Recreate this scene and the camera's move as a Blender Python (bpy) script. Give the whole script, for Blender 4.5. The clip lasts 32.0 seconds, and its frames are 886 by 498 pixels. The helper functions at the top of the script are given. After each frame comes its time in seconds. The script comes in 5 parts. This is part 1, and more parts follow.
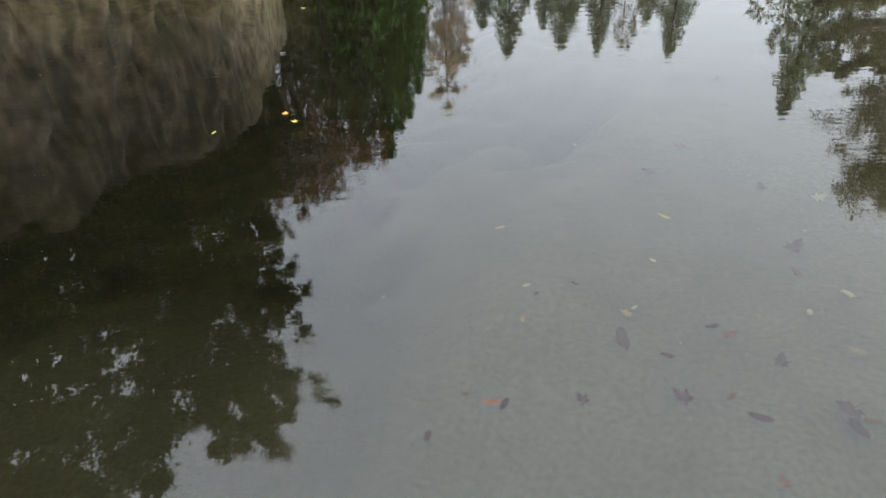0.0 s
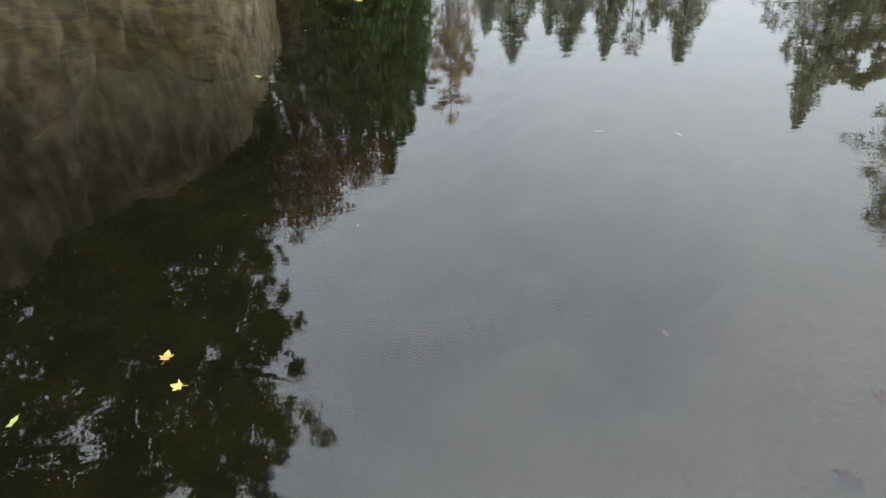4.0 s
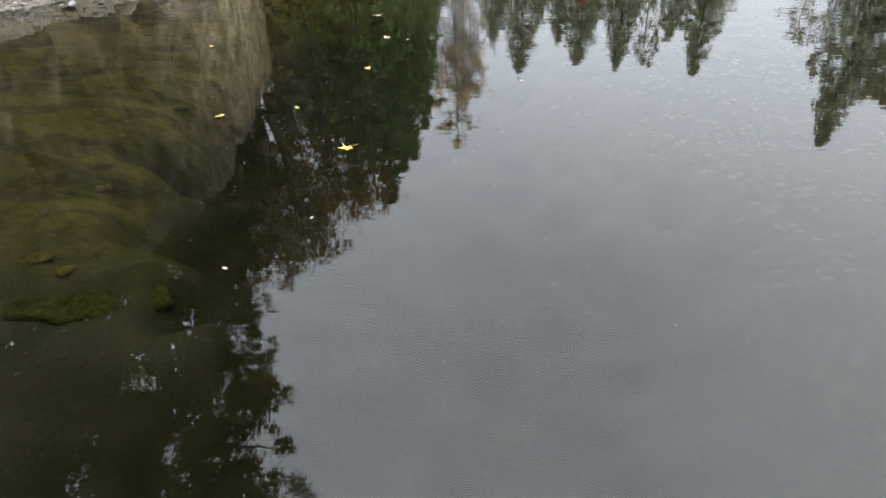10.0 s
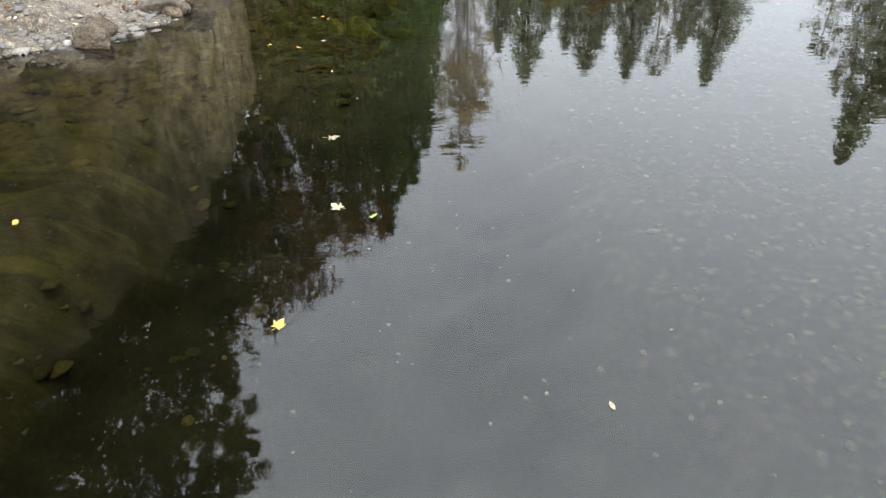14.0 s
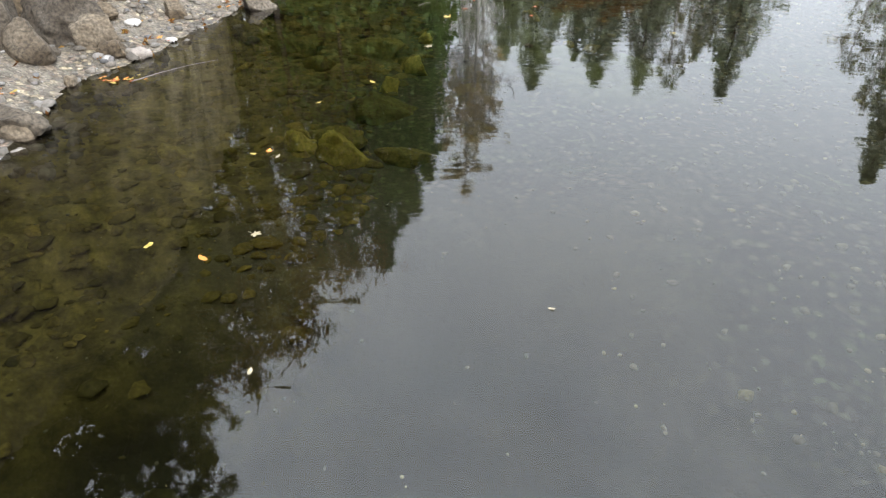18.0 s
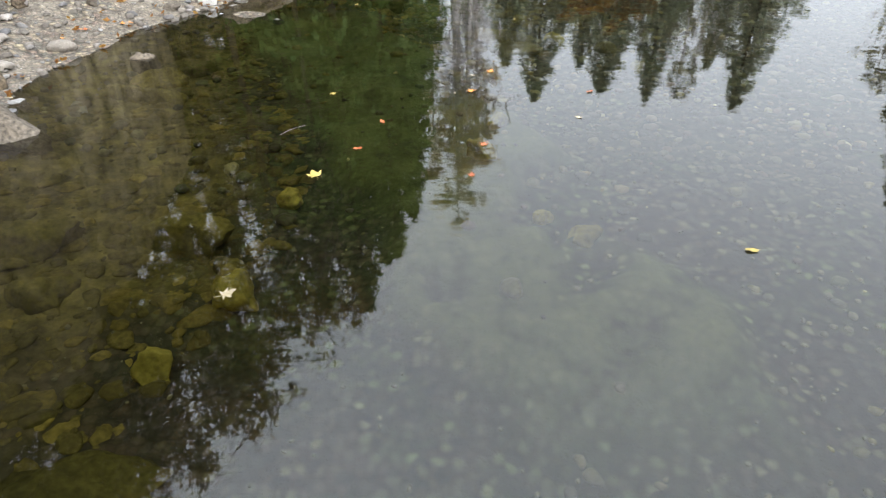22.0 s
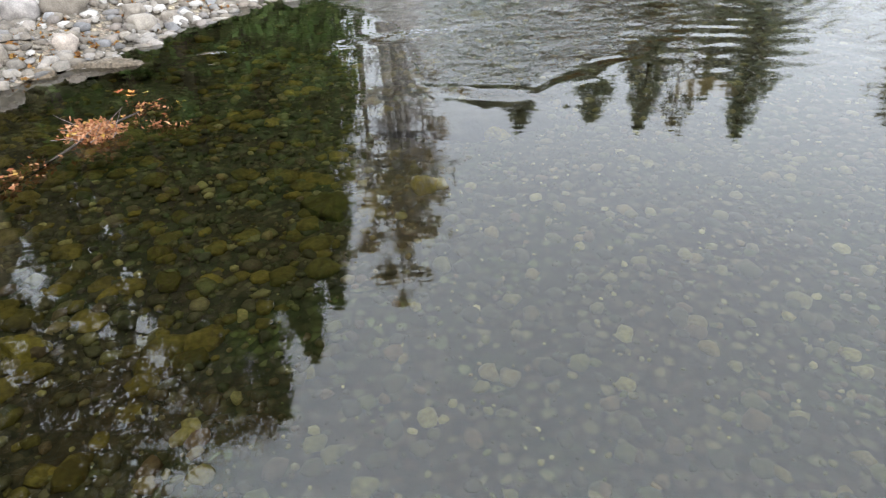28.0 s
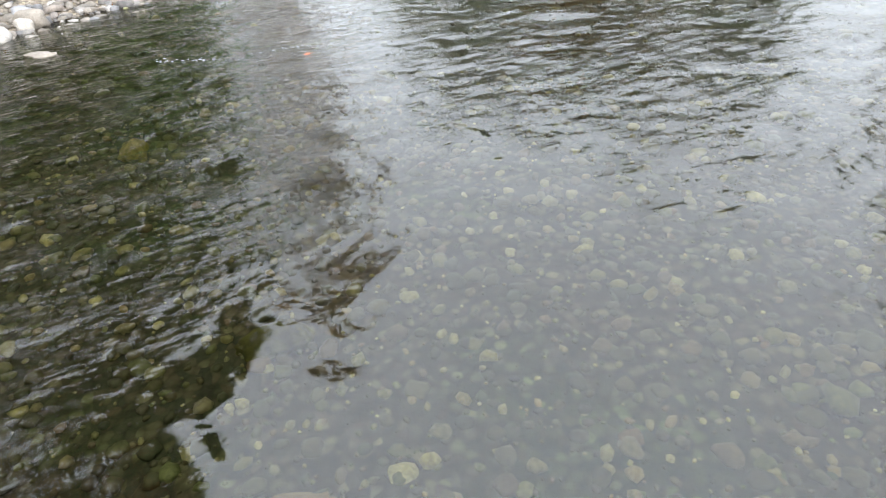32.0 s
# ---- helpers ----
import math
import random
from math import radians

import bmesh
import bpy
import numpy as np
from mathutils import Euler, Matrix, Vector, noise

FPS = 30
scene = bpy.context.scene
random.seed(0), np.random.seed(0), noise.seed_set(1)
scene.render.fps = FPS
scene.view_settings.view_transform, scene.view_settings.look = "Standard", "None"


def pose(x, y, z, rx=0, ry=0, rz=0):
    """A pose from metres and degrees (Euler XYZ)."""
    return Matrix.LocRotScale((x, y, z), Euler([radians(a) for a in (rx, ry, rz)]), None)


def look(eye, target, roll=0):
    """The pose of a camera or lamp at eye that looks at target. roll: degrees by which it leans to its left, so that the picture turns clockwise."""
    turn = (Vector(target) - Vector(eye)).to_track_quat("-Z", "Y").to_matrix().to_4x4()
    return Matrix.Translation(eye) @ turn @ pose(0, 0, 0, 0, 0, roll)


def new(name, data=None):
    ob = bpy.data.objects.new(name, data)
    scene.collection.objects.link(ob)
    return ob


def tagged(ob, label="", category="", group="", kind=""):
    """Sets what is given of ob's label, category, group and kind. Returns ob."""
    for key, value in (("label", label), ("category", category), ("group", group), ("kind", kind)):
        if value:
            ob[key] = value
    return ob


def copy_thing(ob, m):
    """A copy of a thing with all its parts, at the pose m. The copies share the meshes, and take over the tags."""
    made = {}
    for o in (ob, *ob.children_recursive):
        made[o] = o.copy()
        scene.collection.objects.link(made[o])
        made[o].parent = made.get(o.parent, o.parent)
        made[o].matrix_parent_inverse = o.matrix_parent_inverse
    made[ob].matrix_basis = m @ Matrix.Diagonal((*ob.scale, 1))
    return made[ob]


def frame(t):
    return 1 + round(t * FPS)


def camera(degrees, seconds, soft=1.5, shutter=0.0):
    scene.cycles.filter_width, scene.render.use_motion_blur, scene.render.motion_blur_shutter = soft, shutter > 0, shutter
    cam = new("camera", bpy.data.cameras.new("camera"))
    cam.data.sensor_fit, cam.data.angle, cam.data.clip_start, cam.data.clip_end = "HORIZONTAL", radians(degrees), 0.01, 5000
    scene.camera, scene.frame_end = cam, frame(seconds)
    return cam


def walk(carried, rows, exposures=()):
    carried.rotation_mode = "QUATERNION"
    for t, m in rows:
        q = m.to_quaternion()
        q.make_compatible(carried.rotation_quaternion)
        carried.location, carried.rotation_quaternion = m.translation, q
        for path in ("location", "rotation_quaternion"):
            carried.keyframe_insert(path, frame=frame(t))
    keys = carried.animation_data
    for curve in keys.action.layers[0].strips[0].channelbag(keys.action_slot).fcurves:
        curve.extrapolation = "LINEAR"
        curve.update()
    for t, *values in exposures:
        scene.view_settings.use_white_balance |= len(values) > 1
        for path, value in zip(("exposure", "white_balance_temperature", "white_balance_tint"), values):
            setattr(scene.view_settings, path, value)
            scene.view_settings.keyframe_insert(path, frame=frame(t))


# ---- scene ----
from itertools import product

# ---------------------------------------------------------------- camera
cam = camera(74.0, 32.0, soft=1.3)
PATH = [
    (0, (0.812, -0.213, 1.794), (0.807, 1.429, 0.653), -3.07),
    (1, (0.832, 0.500, 1.803), (0.826, 2.143, 0.662), -3.05),
    (2, (0.844, 1.198, 1.812), (0.837, 2.840, 0.671), -3.01),
    (3, (0.841, 1.871, 1.822), (0.832, 3.513, 0.680), -2.95),
    (4, (0.818, 2.538, 1.832), (0.808, 4.179, 0.690), -2.85),
    (5, (0.775, 3.222, 1.844), (0.764, 4.863, 0.700), -2.71),
    (6, (0.704, 3.952, 1.857), (0.694, 5.592, 0.712), -2.56),
    (7, (0.609, 4.745, 1.871), (0.599, 6.385, 0.726), -2.43),
    (8, (0.522, 5.573, 1.885), (0.514, 7.213, 0.741), -2.35),
    (9, (0.479, 6.407, 1.900), (0.471, 8.048, 0.756), -2.34),
    (10, (0.475, 7.266, 1.914), (0.467, 8.907, 0.770), -2.36),
    (11, (0.499, 8.174, 1.928), (0.488, 9.815, 0.785), -2.36),
    (12, (0.543, 9.130, 1.941), (0.530, 10.771, 0.798), -2.28),
    (13, (0.590, 10.125, 1.953), (0.577, 11.764, 0.808), -2.10),
    (14, (0.588, 11.123, 1.965), (0.576, 12.762, 0.818), -1.85),
    (15, (0.499, 12.103, 1.976), (0.490, 13.742, 0.830), -1.60),
    (16, (0.394, 13.109, 1.987), (0.386, 14.748, 0.840), -1.40),
    (17, (0.348, 14.185, 1.997), (0.340, 15.821, 0.848), -1.30),
    (18, (0.363, 15.310, 2.006), (0.352, 16.945, 0.854), -1.28),
    (19, (0.435, 16.452, 2.013), (0.421, 18.087, 0.861), -1.30),
    (20, (0.621, 17.582, 2.015), (0.602, 19.217, 0.863), -1.33),
    (21, (0.965, 18.689, 2.013), (0.941, 20.321, 0.857), -1.33),
    (22, (1.411, 19.814, 2.004), (1.382, 21.443, 0.844), -1.31),
    (23, (1.895, 20.990, 1.991), (1.863, 22.619, 0.830), -1.29),
    (24, (2.431, 22.156, 1.975), (2.395, 23.787, 0.819), -1.28),
    (25, (3.036, 23.250, 1.959), (2.992, 24.888, 0.813), -1.31),
    (26, (3.660, 24.311, 1.946), (3.609, 25.955, 0.810), -1.40),
    (27, (4.262, 25.393, 1.939), (4.207, 27.040, 0.805), -1.58),
    (28, (4.898, 26.516, 1.938), (4.844, 28.163, 0.805), -1.88),
    (29, (5.632, 27.684, 1.942), (5.579, 29.333, 0.811), -2.33),
    (30, (6.441, 28.887, 1.951), (6.388, 30.531, 0.814), -2.89),
    (31, (7.289, 30.108, 1.962), (7.229, 31.738, 0.805), -3.53),
    (32, (8.155, 31.339, 1.974), (8.083, 32.947, 0.788), -4.21),
]
EXPOSURES = [(0, 1.92), (6, 2.0), (12, 2.05), (19, 2.05), (24, 2.08), (28, 2.09), (30, 2.06), (31, 2.1), (32, 2.47)]
walk(cam, [(t, look(eye, target, roll)) for t, eye, target, roll in PATH], EXPOSURES)

# ---------------------------------------------------------------- light
ELEV, TURN = radians(38), radians(150)
world = bpy.data.worlds.new("overcast_sky")
scene.world = world
world.use_nodes = True
wn, wl = world.node_tree.nodes, world.node_tree.links
wn.clear()
w_out = wn.new("ShaderNodeOutputWorld")
sky = wn.new("ShaderNodeTexSky")
sky.sky_type, sky.sun_disc = "NISHITA", False
sky.sun_elevation, sky.sun_rotation = ELEV, TURN
sky.air_density, sky.dust_density = 1.5, 4.0
bg_sky = wn.new("ShaderNodeBackground")
bg_sky.inputs["Strength"].default_value = 0.08
wl.new(sky.outputs["Color"], bg_sky.inputs["Color"])
# cloud cover: brightest overhead, a third of that at the horizon
geo = wn.new("ShaderNodeTexCoord")
sep = wn.new("ShaderNodeSeparateXYZ")
wl.new(geo.outputs["Generated"], sep.inputs[0])
ramp = wn.new("ShaderNodeMapRange")
ramp.inputs["From Min"].default_value, ramp.inputs["From Max"].default_value = 0.0, 1.0
ramp.inputs["To Min"].default_value, ramp.inputs["To Max"].default_value = 0.36, 1.4
wl.new(sep.outputs["Z"], ramp.inputs["Value"])
cloud = wn.new("ShaderNodeTexNoise")
cloud.inputs["Scale"].default_value, cloud.inputs["Detail"].default_value = 2.2, 4.0
wl.new(geo.outputs["Generated"], cloud.inputs["Vector"])
cloudy = wn.new("ShaderNodeMapRange")
cloudy.inputs["From Min"].default_value, cloudy.inputs["From Max"].default_value = 0.3, 0.7
cloudy.inputs["To Min"].default_value, cloudy.inputs["To Max"].default_value = 0.96, 1.04
wl.new(cloud.outputs["Fac"], cloudy.inputs["Value"])
level = wn.new("ShaderNodeMath")
level.operation = "MULTIPLY"
wl.new(ramp.outputs["Result"], level.inputs[0])
wl.new(cloudy.outputs["Result"], level.inputs[1])
bg_cloud = wn.new("ShaderNodeBackground")
bg_cloud.inputs["Color"].default_value = (0.905, 0.967, 1.055, 1)
wl.new(level.outputs[0], bg_cloud.inputs["Strength"])
w_mix = wn.new("ShaderNodeMixShader")
w_mix.inputs[0].default_value = 0.9
wl.new(bg_sky.outputs[0], w_mix.inputs[1])
wl.new(bg_cloud.outputs[0], w_mix.inputs[2])
wl.new(w_mix.outputs[0], w_out.inputs["Surface"])

sun = new("sun", bpy.data.lights.new("sun", "SUN"))
sun.data.energy, sun.data.angle, sun.data.color = 0.6, radians(25), (1.0, 0.97, 0.93)
sun.matrix_world = look((0, 0, 60), (-math.sin(TURN) * 60 / math.tan(ELEV), -math.cos(TURN) * 60 / math.tan(ELEV), 0))


# ---------------------------------------------------------------- materials
def nodes_of(name):
    mat = bpy.data.materials.new(name)
    mat.use_nodes = True
    nt = mat.node_tree
    nt.nodes.clear()
    return mat, nt.nodes, nt.links


def put_color(n, stops):
    r = n.new("ShaderNodeValToRGB")
    els = r.color_ramp.elements
    while len(els) < len(stops):
        els.new(0.5)
    for e, (p, c) in zip(els, stops):
        e.position, e.color = p, (*c, 1)
    return r


def noise_tex(n, l, vec, scale, detail=5.0, rough=0.55, distort=0.0):
    t = n.new("ShaderNodeTexNoise")
    t.inputs["Scale"].default_value, t.inputs["Detail"].default_value = scale, detail
    t.inputs["Roughness"].default_value, t.inputs["Distortion"].default_value = rough, distort
    l.new(vec, t.inputs["Vector"])
    return t


def mix_color(n, l, fac, a, b, blend="MIX"):
    m = n.new("ShaderNodeMix")
    m.data_type, m.blend_type = "RGBA", blend
    for sock, v in ((m.inputs["Factor"], fac), (m.inputs["A"], a), (m.inputs["B"], b)):
        if isinstance(v, (int, float)):
            sock.default_value = v
        elif isinstance(v, tuple):
            sock.default_value = (*v, 1)
        else:
            l.new(v, sock)
    return m.outputs["Result"]


def surface(name, stops, scale=3.0, fine=None, vary=None, rough=0.8, bump=0.01, bump_scale=20.0, wet=None, stretch=(1, 1, 1), spec=0.4, second=None):
    """A natural surface: colour by coarse noise, broken up by fine noise, with relief."""
    mat, n, l = nodes_of(name)
    out, bsdf = n.new("ShaderNodeOutputMaterial"), n.new("ShaderNodeBsdfPrincipled")
    l.new(bsdf.outputs[0], out.inputs["Surface"])
    g = n.new("ShaderNodeNewGeometry")
    m = n.new("ShaderNodeMapping")
    m.inputs["Scale"].default_value = stretch
    l.new(g.outputs["Position"], m.inputs["Vector"])
    vec = m.outputs["Vector"]
    base = put_color(n, stops)
    l.new(noise_tex(n, l, vec, scale, 6).outputs["Fac"], base.inputs["Fac"])
    col = base.outputs["Color"]
    if second:
        other, where = put_color(n, second[1]), n.new("ShaderNodeAttribute")
        where.attribute_name = second[0]
        l.new(noise_tex(n, l, vec, scale, 6).outputs["Fac"], other.inputs["Fac"])
        col = mix_color(n, l, where.outputs["Fac"], col, other.outputs["Color"])
    if fine:
        r = put_color(n, [(0.3, (fine[1],) * 3), (0.7, (fine[2],) * 3)])
        l.new(noise_tex(n, l, vec, fine[0], 3).outputs["Fac"], r.inputs["Fac"])
        col = mix_color(n, l, 1.0, col, r.outputs["Color"], "MULTIPLY")
    if vary:
        if vary[0] == "island":
            rnd = g.outputs["Random Per Island"]
        else:
            rnd = n.new("ShaderNodeObjectInfo").outputs["Random"]
        r = put_color(n, vary[1])
        r.color_ramp.interpolation = "LINEAR"
        l.new(rnd, r.inputs["Fac"])
        col = mix_color(n, l, 1.0, col, r.outputs["Color"], "MULTIPLY")
    l.new(col, bsdf.inputs["Base Color"])
    bsdf.inputs["Roughness"].default_value = rough
    bsdf.inputs["Specular IOR Level"].default_value = spec
    b = n.new("ShaderNodeBump")
    b.inputs["Strength"].default_value, b.inputs["Distance"].default_value = 0.8, bump
    l.new(noise_tex(n, l, vec, bump_scale, 6, 0.6).outputs["Fac"], b.inputs["Height"])
    l.new(b.outputs["Normal"], bsdf.inputs["Normal"])
    return mat


def foliage(name, stops, see=0.35):
    """Leaves: colour by leaf, some light through the blade."""
    mat, n, l = nodes_of(name)
    out, bsdf, tr, mx = (n.new(k) for k in ("ShaderNodeOutputMaterial", "ShaderNodeBsdfPrincipled", "ShaderNodeBsdfTranslucent", "ShaderNodeMixShader"))
    g = n.new("ShaderNodeNewGeometry")
    r = put_color(n, stops)
    l.new(g.outputs["Random Per Island"], r.inputs["Fac"])
    big = put_color(n, [(0.3, (0.65,) * 3), (0.7, (1.25,) * 3)])
    l.new(noise_tex(n, l, g.outputs["Position"], 0.35, 2).outputs["Fac"], big.inputs["Fac"])
    col = mix_color(n, l, 1.0, r.outputs["Color"], big.outputs["Color"], "MULTIPLY")
    l.new(col, bsdf.inputs["Base Color"])
    l.new(col, tr.inputs["Color"])
    bsdf.inputs["Roughness"].default_value = 0.65
    bsdf.inputs["Specular IOR Level"].default_value = 0.2
    mx.inputs[0].default_value = see
    l.new(bsdf.outputs[0], mx.inputs[1])
    l.new(tr.outputs[0], mx.inputs[2])
    l.new(mx.outputs[0], out.inputs["Surface"])
    return mat


STONE_TINTS = [(0.0, (0.12, 0.13, 0.15)), (0.12, (0.24, 0.21, 0.17)), (0.24, (0.13, 0.15, 0.13)), (0.36, (0.3, 0.28, 0.28)), (0.46, (0.16, 0.16, 0.2)), (0.55, (0.42, 0.3, 0.3)), (0.63, (0.2, 0.23, 0.2)), (0.72, (0.5, 0.48, 0.36)), (0.79, (0.32, 0.37, 0.25)), (0.85, (0.7, 0.56, 0.44)), (0.9, (0.42, 0.42, 0.46)), (0.945, (1.0, 0.92, 0.66)), (0.975, (0.6, 0.58, 0.52)), (1.0, (1.35, 1.27, 1.0))]
DRY_TINTS = [(0.0, (0.42, 0.42, 0.43)), (0.2, (0.75, 0.68, 0.58)), (0.4, (0.52, 0.46, 0.39)), (0.6, (0.95, 0.88, 0.78)), (0.72, (0.6, 0.62, 0.66)), (0.84, (0.85, 0.73, 0.63)), (0.93, (1.1, 1.06, 1.0)), (1.0, (1.8, 1.78, 1.74))]
M_DRY = surface("dry_stone", [(0.3, (0.145, 0.145, 0.145)), (0.7, (0.275, 0.265, 0.255))], 9, (60, 0.75, 1.15), ("island", DRY_TINTS), 0.85, 0.006, 60)
M_DRY1 = surface("dry_stone_single", [(0.3, (0.25, 0.248, 0.245)), (0.7, (0.42, 0.415, 0.41))], 9, (60, 0.75, 1.15), ("object", DRY_TINTS), 0.85, 0.006, 60)
M_WETSTONE = surface("submerged_stone", [(0.3, (0.34, 0.325, 0.204)), (0.7, (0.56, 0.535, 0.336))], 7, (45, 0.7, 1.2), ("island", STONE_TINTS), 0.6, 0.006, 50)
M_WETSTONE1 = surface("submerged_stone_single", [(0.3, (0.34, 0.325, 0.204)), (0.7, (0.56, 0.535, 0.336))], 7, (45, 0.7, 1.2), ("object", STONE_TINTS), 0.6, 0.006, 50)
M_BOULDER = surface("conglomerate_rock", [(0.25, (0.06, 0.047, 0.033)), (0.5, (0.12, 0.098, 0.072)), (0.75, (0.175, 0.152, 0.12))], 2.6, (30, 0.4, 1.5), ("object", [(0.0, (0.6, 0.6, 0.62)), (0.35, (0.95, 0.86, 0.72)), (0.65, (0.8, 0.82, 0.86)), (1.0, (1.25, 1.2, 1.12))]), 0.9, 0.05, 9)
M_ALGAE = surface("algae_rock", [(0.25, (0.105, 0.09, 0.024)), (0.5, (0.24, 0.205, 0.052)), (0.8, (0.42, 0.355, 0.095))], 3.0, (28, 0.6, 1.25), ("object", [(0.0, (0.4, 0.42, 0.4)), (0.5, (0.85, 0.85, 0.8)), (1.0, (1.35, 1.3, 1.1))]), 0.8, 0.03, 16)
M_CLIFF = surface("cliff_rock", [(0.3, (0.012, 0.009, 0.006)), (0.42, (0.04, 0.03, 0.018)), (0.52, (0.105, 0.08, 0.05)), (0.6, (0.045, 0.037, 0.025)), (0.72, (0.016, 0.013, 0.009))], 0.75, (2.6, 0.3, 1.5), None, 0.9, 0.3, 1.8, stretch=(1, 1, 0.6), second=("pale", [(0.25, (0.22, 0.18, 0.11)), (0.75, (0.5, 0.43, 0.29))]))
M_BARK = surface("bark", [(0.3, (0.03, 0.024, 0.017)), (0.7, (0.075, 0.06, 0.047))], 3, (14, 0.6, 1.2), None, 0.9, 0.02, 18, stretch=(1, 1, 0.25))
M_ALDER = surface("pale_bark", [(0.3, (0.3, 0.28, 0.27)), (0.7, (0.58, 0.55, 0.54))], 2, (9, 0.6, 1.15), None, 0.85, 0.01, 12, stretch=(1, 1, 0.4))
# Needle colour paled and greyed to carry the haze of distance.
M_FIR_HAZED = foliage("hazed_fir_needles", [(0.0, (0.17, 0.2, 0.135)), (0.6, (0.28, 0.31, 0.22)), (1.0, (0.38, 0.385, 0.285))], 0.42)
M_GREEN = foliage("green_leaves", [(0.0, (0.03, 0.045, 0.012)), (0.5, (0.055, 0.075, 0.02)), (0.9, (0.09, 0.1, 0.03)), (1.0, (0.14, 0.12, 0.03))])
M_CEDAR = foliage("cedar_sprays", [(0.0, (0.05, 0.1, 0.024)), (0.5, (0.092, 0.165, 0.04)), (1.0, (0.145, 0.205, 0.06))], 0.36)
M_RUST = foliage("rust_leaves", [(0.0, (0.14, 0.06, 0.02)), (0.5, (0.24, 0.11, 0.03)), (1.0, (0.3, 0.18, 0.05))])
M_TAN = surface("tan_stone", [(0.3, (0.24, 0.165, 0.095)), (0.7, (0.38, 0.28, 0.165))], 5, (14, 0.8, 1.15), None, 0.7, 0.01, 25)
M_YELLOW = surface("yellow_algae_stone", [(0.3, (0.28, 0.245, 0.045)), (0.7, (0.58, 0.49, 0.11))], 4, (30, 0.65, 1.2), None, 0.8, 0.015, 22)
M_DARKROCK = surface("dark_wet_rock", [(0.3, (0.035, 0.027, 0.012)), (0.7, (0.1, 0.078, 0.036))], 4, (30, 0.65, 1.2), None, 0.7, 0.02, 18)
M_SLAB = surface("grey_green_slab", [(0.3, (0.3, 0.31, 0.22)), (0.7, (0.5, 0.51, 0.38))], 4, (30, 0.7, 1.15), None, 0.8, 0.008, 30)
M_PEBBLE = surface("silty_pebble", [(0.3, (0.15, 0.145, 0.105)), (0.7, (0.26, 0.25, 0.175))], 7, (45, 0.8, 1.15), ("island", [(0.0, (0.7, 0.7, 0.7)), (0.85, (1.1, 1.08, 1.0)), (1.0, (1.7, 1.6, 1.2))]), 0.7, 0.004, 50)
M_MATTED = foliage("matted_leaves", [(0.0, (0.24, 0.09, 0.04)), (0.5, (0.4, 0.18, 0.09)), (0.85, (0.5, 0.28, 0.16)), (1.0, (0.5, 0.32, 0.06))])
M_GOLD = foliage("golden_leaves", [(0.0, (0.34, 0.23, 0.1)), (0.5, (0.6, 0.48, 0.29)), (1.0, (0.7, 0.62, 0.44))], 0.78)
M_OLIVE = foliage("olive_leaves", [(0.0, (0.09, 0.09, 0.04)), (0.5, (0.16, 0.155, 0.075)), (1.0, (0.24, 0.21, 0.11))])
M_WILLOW = foliage("willow_leaves", [(0.0, (0.1, 0.085, 0.055)), (0.6, (0.18, 0.15, 0.1)), (1.0, (0.26, 0.22, 0.16))])
M_PALETWIG = surface("pale_alder_twigs", [(0.3, (0.6, 0.56, 0.56)), (0.7, (0.8, 0.76, 0.77))], 2, None, None, 0.9, 0.002, 30)
M_PINKTWIG = surface("pinkish_grey_twigs", [(0.3, (0.33, 0.29, 0.29)), (0.7, (0.52, 0.47, 0.47))], 2, None, None, 0.9, 0.002, 30)
M_OUTCROP = surface("green_mossy_rock", [(0.3, (0.03, 0.028, 0.008)), (0.5, (0.09, 0.09, 0.021)), (0.72, (0.18, 0.18, 0.042))], 4.0, (26, 0.5, 1.3), None, 0.9, 0.04, 12)
M_TWIG = surface("twigs", [(0.3, (0.15, 0.12, 0.11)), (0.7, (0.3, 0.26, 0.25))], 2, None, None, 0.9, 0.002, 30)

# the bed and the banks: one sheet, silt, gravel and leaf litter by height and by patches
M_GROUND, gn, gl = nodes_of("river_ground")
g_out, g_bsdf, g_geo = gn.new("ShaderNodeOutputMaterial"), gn.new("ShaderNodeBsdfPrincipled"), gn.new("ShaderNodeNewGeometry")
gl.new(g_bsdf.outputs[0], g_out.inputs["Surface"])
g_pos = g_geo.outputs["Position"]
g_sep = gn.new("ShaderNodeSeparateXYZ")
gl.new(g_pos, g_sep.inputs[0])
silt = put_color(gn, [(0.3, (0.118, 0.112, 0.091)), (0.7, (0.158, 0.151, 0.125))])
gl.new(noise_tex(gn, gl, g_pos, 1.1, 5).outputs["Fac"], silt.inputs["Fac"])
moss = put_color(gn, [(0.32, (0.038, 0.032, 0.01)), (0.45, (0.122, 0.102, 0.029)), (0.56, (0.208, 0.175, 0.049)), (0.72, (0.37, 0.312, 0.087))])
gl.new(noise_tex(gn, gl, g_pos, 4.6, 8, 0.66).outputs["Fac"], moss.inputs["Fac"])
patch = put_color(gn, [(0.42, (0, 0, 0)), (0.58, (1, 1, 1))])
gl.new(noise_tex(gn, gl, g_pos, 0.45, 4).outputs["Fac"], patch.inputs["Fac"])
cells = gn.new("ShaderNodeTexVoronoi")
cells.inputs["Scale"].default_value = 17.0
warp = noise_tex(gn, gl, g_pos, 9.0, 2)
wob = gn.new("ShaderNodeVectorMath")
wob.operation = "MULTIPLY_ADD"
wob.inputs[1].default_value = (0.05, 0.05, 0.0)
gl.new(warp.outputs["Color"], wob.inputs[0])
flat = gn.new("ShaderNodeVectorMath")
flat.operation = "MULTIPLY"
